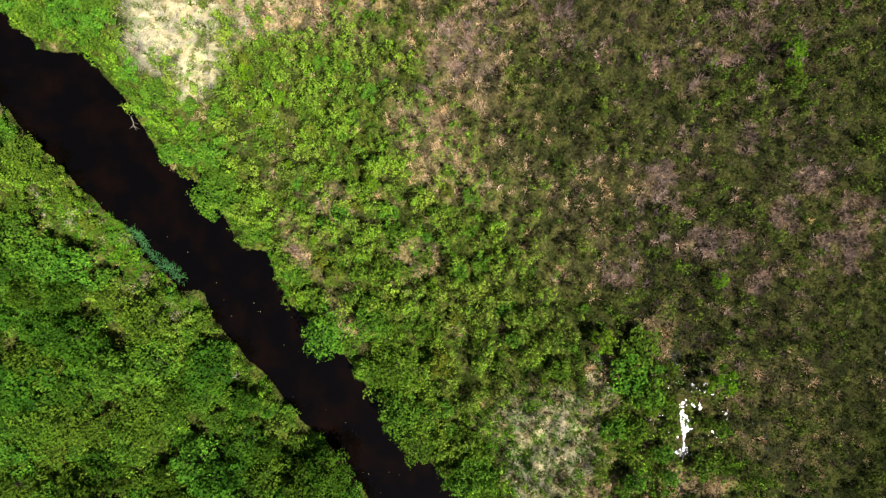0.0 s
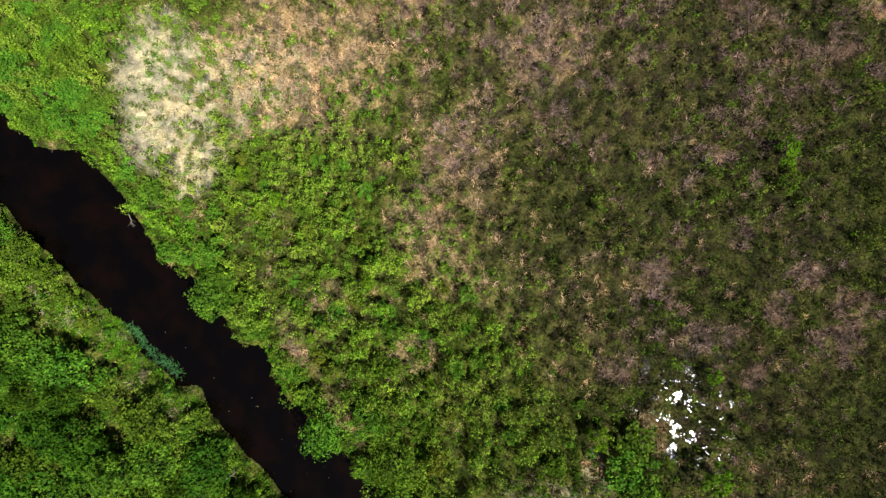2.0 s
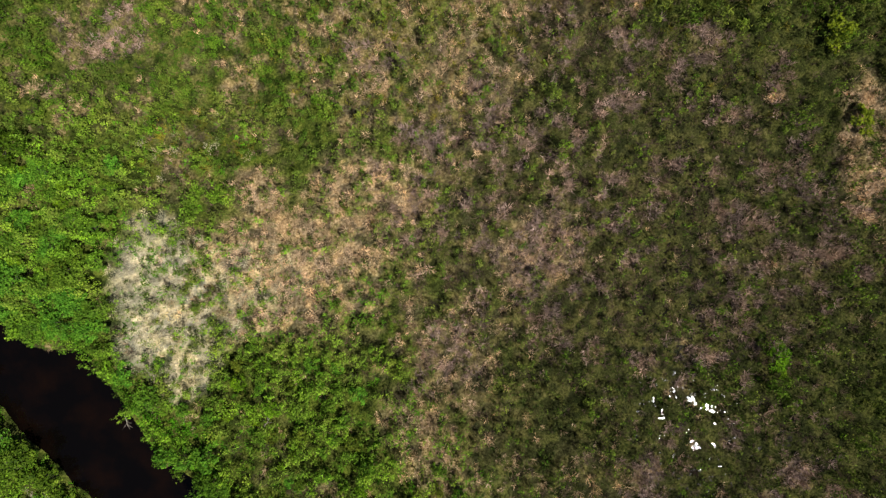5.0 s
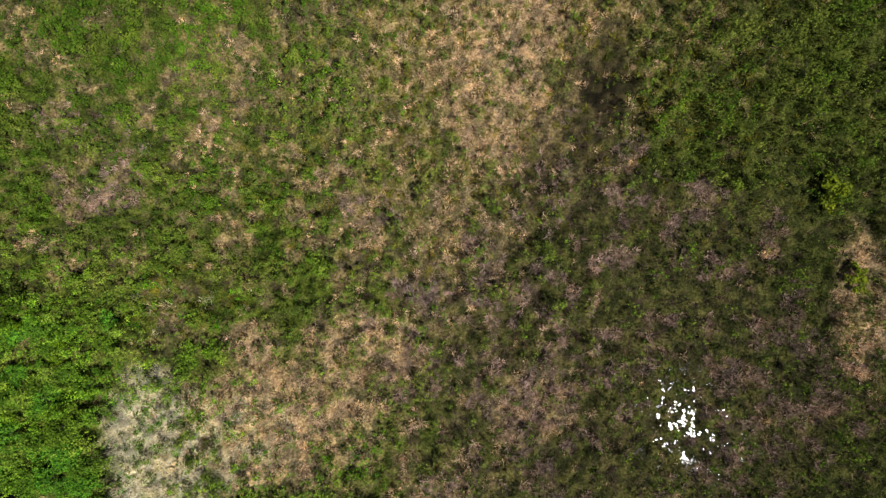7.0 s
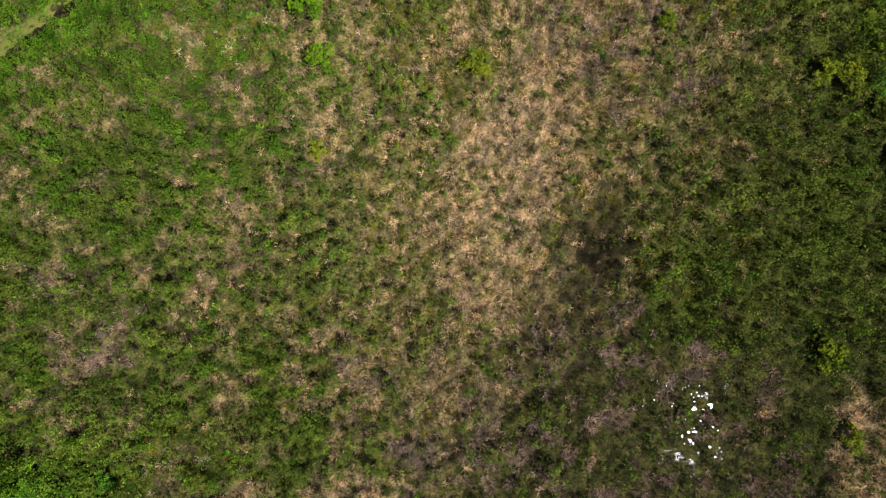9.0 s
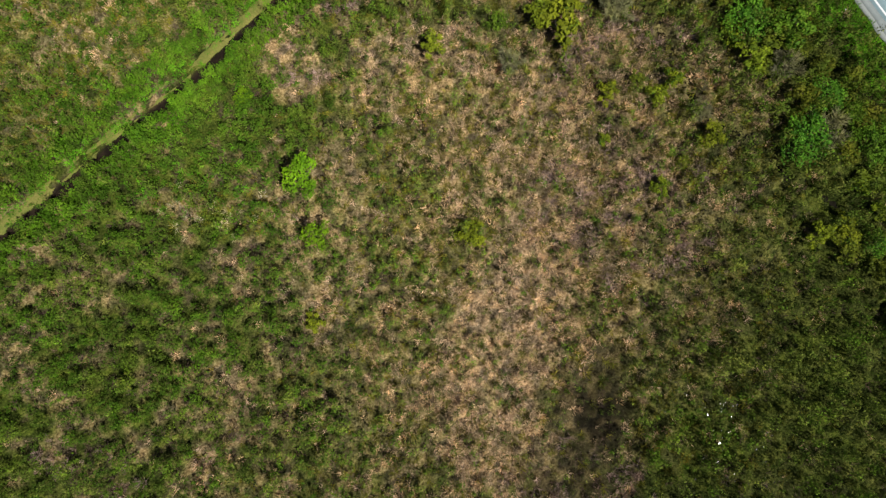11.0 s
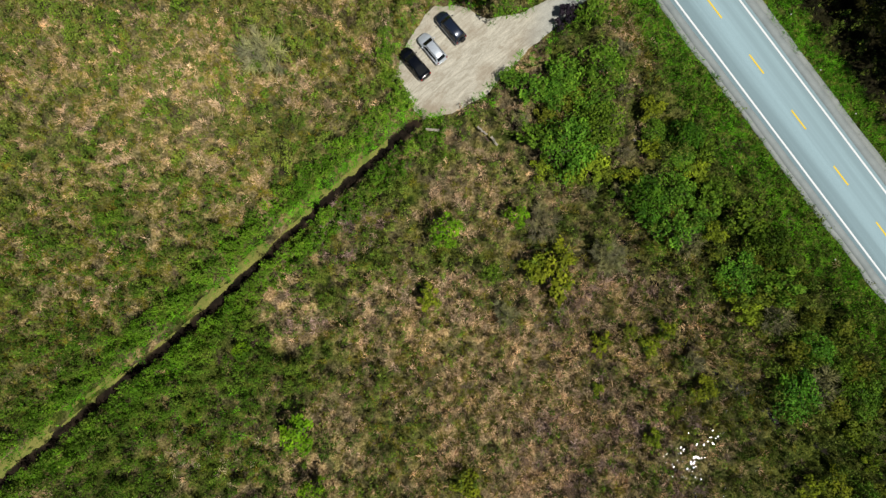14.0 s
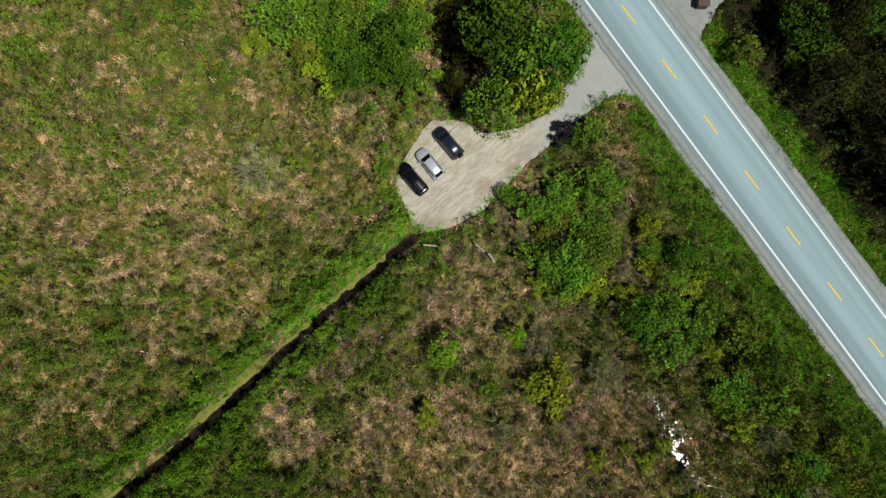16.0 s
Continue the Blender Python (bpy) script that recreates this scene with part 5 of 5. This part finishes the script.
build_pool_sedge()
build_puddles()
build_leafy_cover("fresh", "marsh_shrubs", "waist-high fresh green marsh shrubs in dense clumps", 23, 0.195, 0.7, 1.9, 0.36, 1, 2.25)
build_leafy_cover("bank", "riverside_shrubs", "bright green shrubs in waist-high mounds near the river", 24, 0.20, 0.8, 2.0, 0.37, 12, 2.6)
build_leafy_cover("deep", "meadow_shrubs", "deep green meadow shrubs beside the trail", 23, 0.195, 0.7, 1.8, 0.36, 7, 2.6)
build_leafy_cover("hedge", "trail_hedge", "lush green hedge growth along both sides of the ditch", 24, 0.21, 0.7, 1.5, 0.38, 8, 2.0)
build_leafy_cover("olive", "bog_myrtle", "low dark olive bog shrubs with small leaves", 15, 0.175, 0.5, 1.2, 0.31, 2, 2.1)
build_blade_cover("twig", "dead_twigs", "dead purple-brown twigs and bracken", 19, 0.66, 0.05, 0.65, 3, "twigs")
build_blade_cover("bracken", "dead_bracken", "pinkish-brown dead bracken in low heaps", 28, 0.60, 0.075, 0.75, 10, "bracken")
build_blade_cover("straw", "dry_sedge", "tan dry sedge tussocks of last year", 27, 0.54, 0.055, 0.65, 4)
build_blade_cover("gold", "meadow_grass", "golden-olive old meadow grass", 25, 0.58, 0.068, 0.6, 9)
build_blade_cover("pale", "bleached_straw", "flattened bleached straw in a clearing", 34, 0.46, 0.06, 1.4, 5, "grass", 0.26, 1.2)
build_blade_cover("grass", "green_grass", "fresh green grass along verges and clearings", 22, 0.40, 0.085, 0.8, 6)


# ---- cars ----
def loft(sections, material, name):
    """A closed skin through rings of equal count along the car's length."""
    k = len(sections[0])
    V = np.concatenate([np.asarray(s, float) for s in sections])
    F = []
    for i in range(len(sections) - 1):
        for j in range(k - 1):
            F.append((i * k + j, i * k + j + 1, (i + 1) * k + j + 1, (i + 1) * k + j))
    bm = bmesh.new()
    vs = [bm.verts.new(v) for v in V]
    for f in F:
        bm.faces.new([vs[i] for i in f])
    for i in (0, len(sections) - 1):
        ring = vs[i * k:(i + 1) * k]
        bm.faces.new(ring if i else ring[::-1])
    bmesh.ops.recalc_face_normals(bm, faces=bm.faces)
    return smooth(mesh_from(name, bm, material))


def body_ring(x, w, z0, z1, crown):
    """Half outline over the car, from one sill over the top to the other."""
    return [(x, s * q * w, z) for s, q, z in ((-1, 0.90, z0), (-1, 1.0, z0 + 0.25 * (z1 - z0)), (-1, 0.99, z0 + 0.75 * (z1 - z0)), (-1, 0.93, z1), (-1, 0.55, z1 + crown), (1, 0.0, z1 + crown * 1.35),
                                              (1, 0.55, z1 + crown), (1, 0.93, z1), (1, 0.99, z0 + 0.75 * (z1 - z0)), (1, 1.0, z0 + 0.25 * (z1 - z0)), (1, 0.90, z0))]


def box_bm(sx, sy, sz, cx, cy, cz, bevel=0.02):
    bm = bmesh.new()
    bmesh.ops.create_cube(bm, size=1)
    bmesh.ops.scale(bm, vec=(sx, sy, sz), verts=bm.verts)
    bmesh.ops.bevel(bm, geom=bm.edges[:], offset=bevel, segments=2, affect="EDGES")
    bmesh.ops.translate(bm, vec=(cx, cy, cz), verts=bm.verts)
    return bm


def wheel_bm(r, width, inner, x, y, z, turn="Y"):
    """A tyre or rim: a ring turned from a rounded profile."""
    bm = bmesh.new()
    prof = [(inner, -0.5 * width), (r * 0.93, -0.5 * width), (r, -0.32 * width), (r, 0.32 * width), (r * 0.93, 0.5 * width), (inner, 0.5 * width)]
    rings = [[bm.verts.new((q * math.cos(2 * math.pi * j / 20), v, q * math.sin(2 * math.pi * j / 20))) for q, v in prof] for j in range(20)]
    for j in range(20):
        a, b = rings[j], rings[(j + 1) % 20]
        for i in range(len(prof)):
            bm.faces.new((a[i], b[i], b[(i + 1) % len(prof)], a[(i + 1) % len(prof)]))
    if inner < 0.06:
        for i in (0, len(prof) - 1):
            bm.faces.new([g[i] for g in rings])
    if turn == "X":
        bmesh.ops.rotate(bm, matrix=Matrix.Rotation(radians(90), 3, "Z"), verts=bm.verts)
    bmesh.ops.recalc_face_normals(bm, faces=bm.faces)
    bmesh.ops.translate(bm, vec=(x, y, z), verts=bm.verts)
    return bm


def glass_bm(corners, push=0.012):
    """A thin curved pane over four corners."""
    a, b, c, d = (Vector(p) for p in corners)
    nrm = (b - a).cross(d - a).normalized()
    bm = bmesh.new()
    n = 5
    grid = []
    for lift in (push, -0.02):
        rows = []
        for i in range(n):
            row = []
            for j in range(n):
                u, v = i / (n - 1), j / (n - 1)
                p = (a * (1 - u) + b * u) * (1 - v) + (d * (1 - u) + c * u) * v
                row.append(bm.verts.new(p + nrm * (lift + 0.03 * (1 - (2 * u - 1) ** 2))))
            rows.append(row)
        grid.append(rows)
    for k, rows in enumerate(grid):
        for i in range(n - 1):
            for j in range(n - 1):
                q = (rows[i][j], rows[i + 1][j], rows[i + 1][j + 1], rows[i][j + 1])
                bm.faces.new(q if k == 0 else q[::-1])
    rim = [(i, 0) for i in range(n - 1)] + [(n - 1, j) for j in range(n - 1)] + [(i, n - 1) for i in range(n - 1, 0, -1)] + [(0, j) for j in range(n - 1, 0, -1)]
    for p, q in zip(rim, rim[1:] + rim[:1]):
        bm.faces.new((grid[0][p[0]][p[1]], grid[1][p[0]][p[1]], grid[1][q[0]][q[1]], grid[0][q[0]][q[1]]))
    bmesh.ops.recalc_face_normals(bm, faces=bm.faces)
    return bm


def build_car(label, paint, length, width, tall, bonnet, cabin_end, roof_start, roof_end, boot_z, where, heading, roof_bars=False, spare=False):
    """A car with its nose towards +x; bonnet, cabin and roof limits are shares of its length from the nose."""
    car = tagged(new("car"), label, "car", group="cars in the gravel car park")
    L, W, deck = length, width / 2, 0.62 * tall

    def at(share):
        return L / 2 - share * L

    shape = ((0.0, 0.56, 0.34, 0.48), (0.025, 0.78, 0.26, 0.56), (0.09, 0.94, 0.22, 0.64), (bonnet * 0.6, 1.0, 0.20, deck - 0.06), (bonnet, 1.0, 0.20, deck), (0.5, 1.0, 0.20, deck + 0.03),
             (cabin_end, 1.0, 0.20, max(boot_z, deck)), (0.94, 0.96, 0.24, boot_z), (0.985, 0.86, 0.28, boot_z - 0.06), (1.0, 0.72, 0.36, boot_z - 0.22))
    body = part("body", loft([body_ring(at(q), W * w, a, b, 0.035) for q, w, a, b in shape], paint, "body"), paint, car)
    base = deck - 0.02
    top = tall

    def cab_ring(share, w, z):
        return [(at(share), s * q * W, h) for s, q, h in ((-1, 0.93, base - 0.05), (-1, 0.91, base + 0.02), (-1, w + 0.02, z - 0.10), (-1, w - 0.05, z - 0.02), (-1, w * 0.5, z + 0.01), (1, 0, z + 0.02),
                                                        (1, w * 0.5, z + 0.01), (1, w - 0.05, z - 0.02), (1, w + 0.02, z - 0.10), (1, 0.91, base + 0.02), (1, 0.93, base - 0.05))]

    part("cabin", loft([cab_ring(bonnet + 0.01, 0.80, base + 0.12), cab_ring(roof_start, 0.70, top - 0.03), cab_ring((roof_start + roof_end) / 2, 0.71, top), cab_ring(roof_end, 0.69, top - 0.04),
                        cab_ring(cabin_end - 0.005, 0.74, max(boot_z, base) + 0.12)], paint, "cabin"), paint, car)
    g0, g1, g2, g3 = at(bonnet + 0.02), at(roof_start), at(roof_end), at(cabin_end - 0.012)
    zb, zt, zr = base + 0.12, top - 0.035, max(boot_z, base) + 0.13
    part("windscreen", glass_bm([(g0, -0.76 * W, zb), (g0, 0.76 * W, zb), (g1 + 0.04, 0.63 * W, zt), (g1 + 0.04, -0.63 * W, zt)], 0.02), CAR_GLASS, car, "dark sloping windscreen")
    part("rear_window", glass_bm([(g3, 0.68 * W, zr), (g3, -0.68 * W, zr), (g2 - 0.04, -0.60 * W, zt - 0.02), (g2 - 0.04, 0.60 * W, zt - 0.02)], 0.02), CAR_GLASS, car, "dark rear window")
    midx = at((roof_start + roof_end) / 2 + 0.02)
    for s in (-1, 1):
        for xa, xb, ta, tb in ((g0 - 0.25, midx + 0.04, g1 - 0.10, midx + 0.04), (midx - 0.04, g3 + 0.22, midx - 0.04, g2 + 0.10)):
            q = [(xa, s * 0.925 * W, base + 0.05), (xb, s * 0.925 * W, base + 0.05), (tb, s * 0.738 * W, zt - 0.10), (ta, s * 0.738 * W, zt - 0.10)]
            part("side_window", glass_bm(q if s < 0 else q[::-1], 0.012), CAR_GLASS, car, "tinted side window")
        part("wing_mirror", box_bm(0.16, 0.22, 0.13, g0 - 0.28, s * (W + 0.10), base + 0.10, 0.04), paint, car)
        part("headlight", box_bm(0.22, 0.24, 0.12, at(0.05), s * 0.68 * W, 0.52, 0.05), CLEAR_LAMP, car, "clear headlight")
        part("tail_light", box_bm(0.16, 0.22, 0.26, at(0.982), s * 0.76 * W, boot_z - 0.14, 0.04), RED_LAMP, car, "red tail light")
        if roof_bars:
            part("roof_rail", box_bm(L * (roof_end - roof_start) * 0.95, 0.045, 0.05, at((roof_start + roof_end) / 2), s * 0.62 * W, top + 0.02, 0.015), TRIM_BLACK, car, "black roof rail")
        for q in (0.185, 0.80):
            w = part("wheel", wheel_bm(0.33, 0.22, 0.21, at(q), s * (W - 0.10), 0.33), RUBBER, car, "black tyre with alloy rim")
            part("rim", wheel_bm(0.215, 0.17, 0.05, at(q), s * (W - 0.09), 0.33), RIM, w)
    part("front_bumper", box_bm(0.14, width * 0.58, 0.20, at(0.014), 0, 0.42, 0.05), TRIM_BLACK, car)
    part("rear_bumper", box_bm(0.14, width * 0.78, 0.22, at(0.992), 0, 0.45, 0.05), paint, car)
    part("wiper", box_bm(0.05, 0.62 * W, 0.03, g0 + 0.02, 0.28 * W, zb + 0.02, 0.01), TRIM_BLACK, car)
    part("wiper", box_bm(0.05, 0.62 * W, 0.03, g0 + 0.02, -0.40 * W, zb + 0.02, 0.01), TRIM_BLACK, car)
    if spare:
        part("spare_wheel", wheel_bm(0.35, 0.22, 0.05, at(1.0) - 0.14, -0.12 * W, 0.95, "X"), RUBBER, car, "spare wheel on the tailgate")
    car.matrix_world = pose(where[0], where[1], 0.085, 0, 0, heading)
    return car


build_car("black sedan parked on pale gravel", BLACK_PAINT, 4.65, 1.80, 1.43, 0.24, 0.90, 0.40, 0.66, 0.98, (-4.95, 149.3), 132)
build_car("silver estate car with a bright roof parked on gravel", SILVER_PAINT, 4.3, 1.72, 1.50, 0.25, 0.975, 0.40, 0.88, 1.0, (-2.85, 151.3), 131, True)
build_car("blue-black off-roader with a spare wheel on its tailgate", BLUE_PAINT, 4.5, 1.78, 1.68, 0.24, 0.985, 0.38, 0.92, 1.08, (-0.65, 154.0), 132, True, True)


# ---- small things ----
def ground_z(x, y):
    return float(height(np.array([x]), np.array([y]))[0])


def plank(length, w, h, seed):
    """A split, weathered log or board with an uneven outline."""
    rng = np.random.default_rng(seed)
    n = 7
    path = [(length * (i / (n - 1) - 0.5), 0.04 * rng.normal(), 0.03 * rng.normal()) for i in range(n)]
    V, F = tube(path, [0.5 * w * (0.75 + 0.4 * rng.random()) for _ in range(n)], 8)
    V[:, 2] *= h / w
    bm = bmesh.new()
    vs = [bm.verts.new(v) for v in V]
    for f in F:
        bm.faces.new([vs[i] for i in f])
    bm.faces.new(vs[:8][::-1])
    bm.faces.new(vs[-8:])
    bmesh.ops.recalc_face_normals(bm, faces=bm.faces)
    return bm


def build_barrier():
    """A low rail barrier where the trail leaves the car park."""
    b = tagged(new("wooden_barrier"), "low weathered wooden rail barrier by the trail head", "barrier")
    for x in (-0.75, 0.75):
        part("post", box_bm(0.13, 0.13, 0.9, x, 0, 0.42, 0.02), WOOD, b)
    for y, z in ((-0.05, 0.55), (0.05, 0.82)):
        part("rail", box_bm(1.75, 0.13, 0.10, 0.05, y, z, 0.02), WOOD, b)
    b.matrix_world = pose(-2.5, 141.0, ground_z(-2.5, 141.0), 0, 0, -3)


def build_logs():
    for x, y, turn, length, w, z in ((3.7, 140.9, -38, 1.5, 0.26, 0.35), (5.2, 139.7, -55, 1.3, 0.34, 0.4), (4.4, 140.0, -48, 1.9, 0.22, 0.22)):
        ob = new("fallen_log", mesh_from("fallen_log", plank(length, w, w * 0.8, int(x * 10)), WOOD if z > 0.3 else ROTTEN))
        ob.matrix_world = pose(x, y, ground_z(x, y) + z - 0.05, 0, 0, turn)
        tagged(ob, "bleached broken log on the marsh ground" if z > 0.3 else "dark rotten log on the marsh ground", "log", group="broken logs")
    stump = tagged(new("root_stump"), "upturned pale root stump over dark earth", "stump")
    part("stump_body", plank(1.1, 0.55, 0.5, 9), ROTTEN, stump)
    rng = np.random.default_rng(4)
    for k in range(5):
        r = part("root", plank(1.0 + 0.5 * rng.random(), 0.11, 0.1, 20 + k), WOOD, stump, "bleached root")
        r.matrix_local = pose(-0.5, 0.1 * k - 0.2, 0.25 + 0.05 * k, 0, -20 - 8 * k, 105 + 18 * k)
    stump.matrix_world = pose(23.4, 140.6, ground_z(23.4, 140.6) + 0.2, 0, 0, 30)
    post = tagged(new("tree_stump"), "short dark cut stump in verge grass", "stump")
    part("stump_body", wheel_bm(0.36, 0.5, 0.02, 0, 0, 0), CHARRED, post)
    part("root_flare", wheel_bm(0.52, 0.16, 0.02, 0, 0.20, 0), CHARRED, post)
    post.matrix_world = pose(21.2, 159.4, ground_z(21.2, 159.4) + 0.24, -90, 0, 0)
    cab = tagged(new("utility_box"), "brown board box beside the gravel drive", "box")
    part("box_body", box_bm(1.3, 1.5, 1.2, 0, 0, 0.6, 0.04), BROWN_BOX, cab)
    part("box_lid", box_bm(1.45, 1.65, 0.08, 0, 0, 1.24, 0.02), BROWN_BOX, cab)
    cab.matrix_world = pose(30.9, 172.9, 0.08, 0, 0, 0)


def build_branches():
    """Bleached dead branches caught in the bank thickets."""
    for k, (x, y, z, turn) in enumerate(((-20.1, 14.6, 1.5, 60), (-23.6, -16.3, 2.6, 35), (-37.7, 13.8, 0.15, -70))):
        b = tagged(new("dead_branch"), "bleached forked dead branch caught in the bank thicket", "branch", group="dead branches by the river")
        V, F = tube([(-0.8, 0, 0), (-0.2, 0.08, 0.1), (0.4, 0.02, 0.22), (0.95, 0.16, 0.3)], [0.06, 0.05, 0.035, 0.012], 6)
        part("limb", mesh_of("limb", V, F, WOOD), WOOD, b)
        for s, at in ((1, -0.2), (-1, 0.1), (1, 0.4)):
            V, F = tube([(at, 0.05, 0.12), (at + 0.3, 0.05 + 0.28 * s, 0.25), (at + 0.5, 0.05 + 0.6 * s, 0.4)], [0.03, 0.02, 0.008], 5)
            part("twig", mesh_of("twig", V, F, WOOD), WOOD, b)
        b.matrix_world = pose(x, y, z, 0, 8, turn)


def build_stones():
    rng = np.random.default_rng(8)
    for s, n in ((-2.0, 6.6), (6.2, 7.2), (14.0, 5.9), (-9.0, -8.4), (21.0, 6.1), (34.0, -7.0)):
        bm = bmesh.new()
        bmesh.ops.create_icosphere(bm, subdivisions=2, radius=0.085)
        for v in bm.verts:
            v.co *= 0.8 + 0.4 * rng.random()
            v.co.z *= 0.6
        ob = new("stone", mesh_from("stone", bm, CONCRETE))
        ob.location = on_road(s, n, 0.32)
        tagged(ob, "small pale stone in the verge", "stone", group="stones along the verge")


def build_cables():
    """Overhead lines along the wood, with poles outside the walk."""
    for n in (13.2, 19.5):
        line = tagged(new("power_line"), "thin sagging overhead cables on wooden poles", "power line")
        for s in (-48, 62):
            V, F = tube([on_road(s, n, -0.5), on_road(s, n, 9.6)], [0.17, 0.12], 10)
            part("pole", mesh_of("pole", V, F, ROTTEN), ROTTEN, line)
            a, b = on_road(s, n - 0.8, 9.2), on_road(s, n + 0.8, 9.2)
            V, F = tube([a, b], [0.07, 0.07], 4)
            part("crossarm", mesh_of("crossarm", V, F, ROTTEN), ROTTEN, line)
        for off in (-0.7, 0.7):
            pts = [on_road(-48 + 110 * i / 20, n + off, 9.25 - 1.3 * 4 * (i / 20) * (1 - i / 20)) for i in range(21)]
            V, F = tube(pts, [0.018] * 21, 5)
            part("cable", mesh_of("cable", V, F, CABLE), CABLE, line)


def build_reeds():
    """Teal water plants along the far bank, and drifting scraps on the river."""
    rng = np.random.default_rng(12)
    m = 430
    t = rng.random(m)
    x, y = -38.0 + 6.8 * t + 0.30 * rng.normal(size=m), 0.6 - 5.8 * t + 0.30 * rng.normal(size=m) + 0.3 * np.sin(9 * t)
    ang = rng.random(m) * 2 * math.pi
    D = np.stack([np.cos(ang), np.sin(ang), 0.3 + 0.5 * rng.random(m)], 1)
    D /= np.linalg.norm(D, axis=1, keepdims=True)
    V, F = blade_arrays(np.stack([x, y, np.maximum(height(x, y), RIVER_LEVEL) - 0.02], 1), D, 0.5 + 0.5 * rng.random(m), 0.07 + 0.05 * rng.random(m), rng)
    tagged(new("water_reeds", leaf_mesh("water_reeds", V, F, "reed")), "teal-green reeds at the river's edge", "reeds", kind="stuff")
    n = 26
    s = rng.random(n)
    P = np.stack([-36 + 36 * s + 1.8 * rng.normal(size=n), 5.5 - 38 * s + 1.8 * rng.normal(size=n), np.full(n, RIVER_LEVEL + 0.012)], 1)
    V, F = leaf_arrays(P, np.tile((0.0, 0.0, 1.0), (n, 1)) + 0.05 * rng.normal(size=(n, 3)), 0.06 + 0.08 * rng.random(n), rng)
    tagged(new("drifting_leaves", leaf_mesh("drifting_leaves", V, F, "grey")), "pale scraps of leaf drifting on the river", "leaves", kind="stuff")


def build_flowers():
    """Yellow flowers in the verge by the drive."""
    rng = np.random.default_rng(15)
    m = 200
    x, y = 34.2 + 1.3 * rng.normal(size=m), 167.6 + 1.6 * rng.normal(size=m)
    s, n = road_axes(x, y)
    keep = (n > 6.4) & (side_drive(x, y) > 0.5)
    P = np.stack([x, y, height(x, y) + 0.30 + 0.15 * rng.random(m)], 1)[keep]
    V, F = leaf_arrays(P, np.tile((0.0, 0.0, 1.0), (len(P), 1)) + 0.3 * rng.normal(size=(len(P), 3)), 0.05 + 0.05 * rng.random(len(P)), rng)
    tagged(new("yellow_flowers", mesh_of("yellow_flowers", V, F, YELLOW_PETAL)), "small yellow flowers in verge grass", "flowers", kind="stuff")


build_flowers()
build_barrier()
build_logs()
build_stones()
build_branches()
build_cables()
build_reeds()
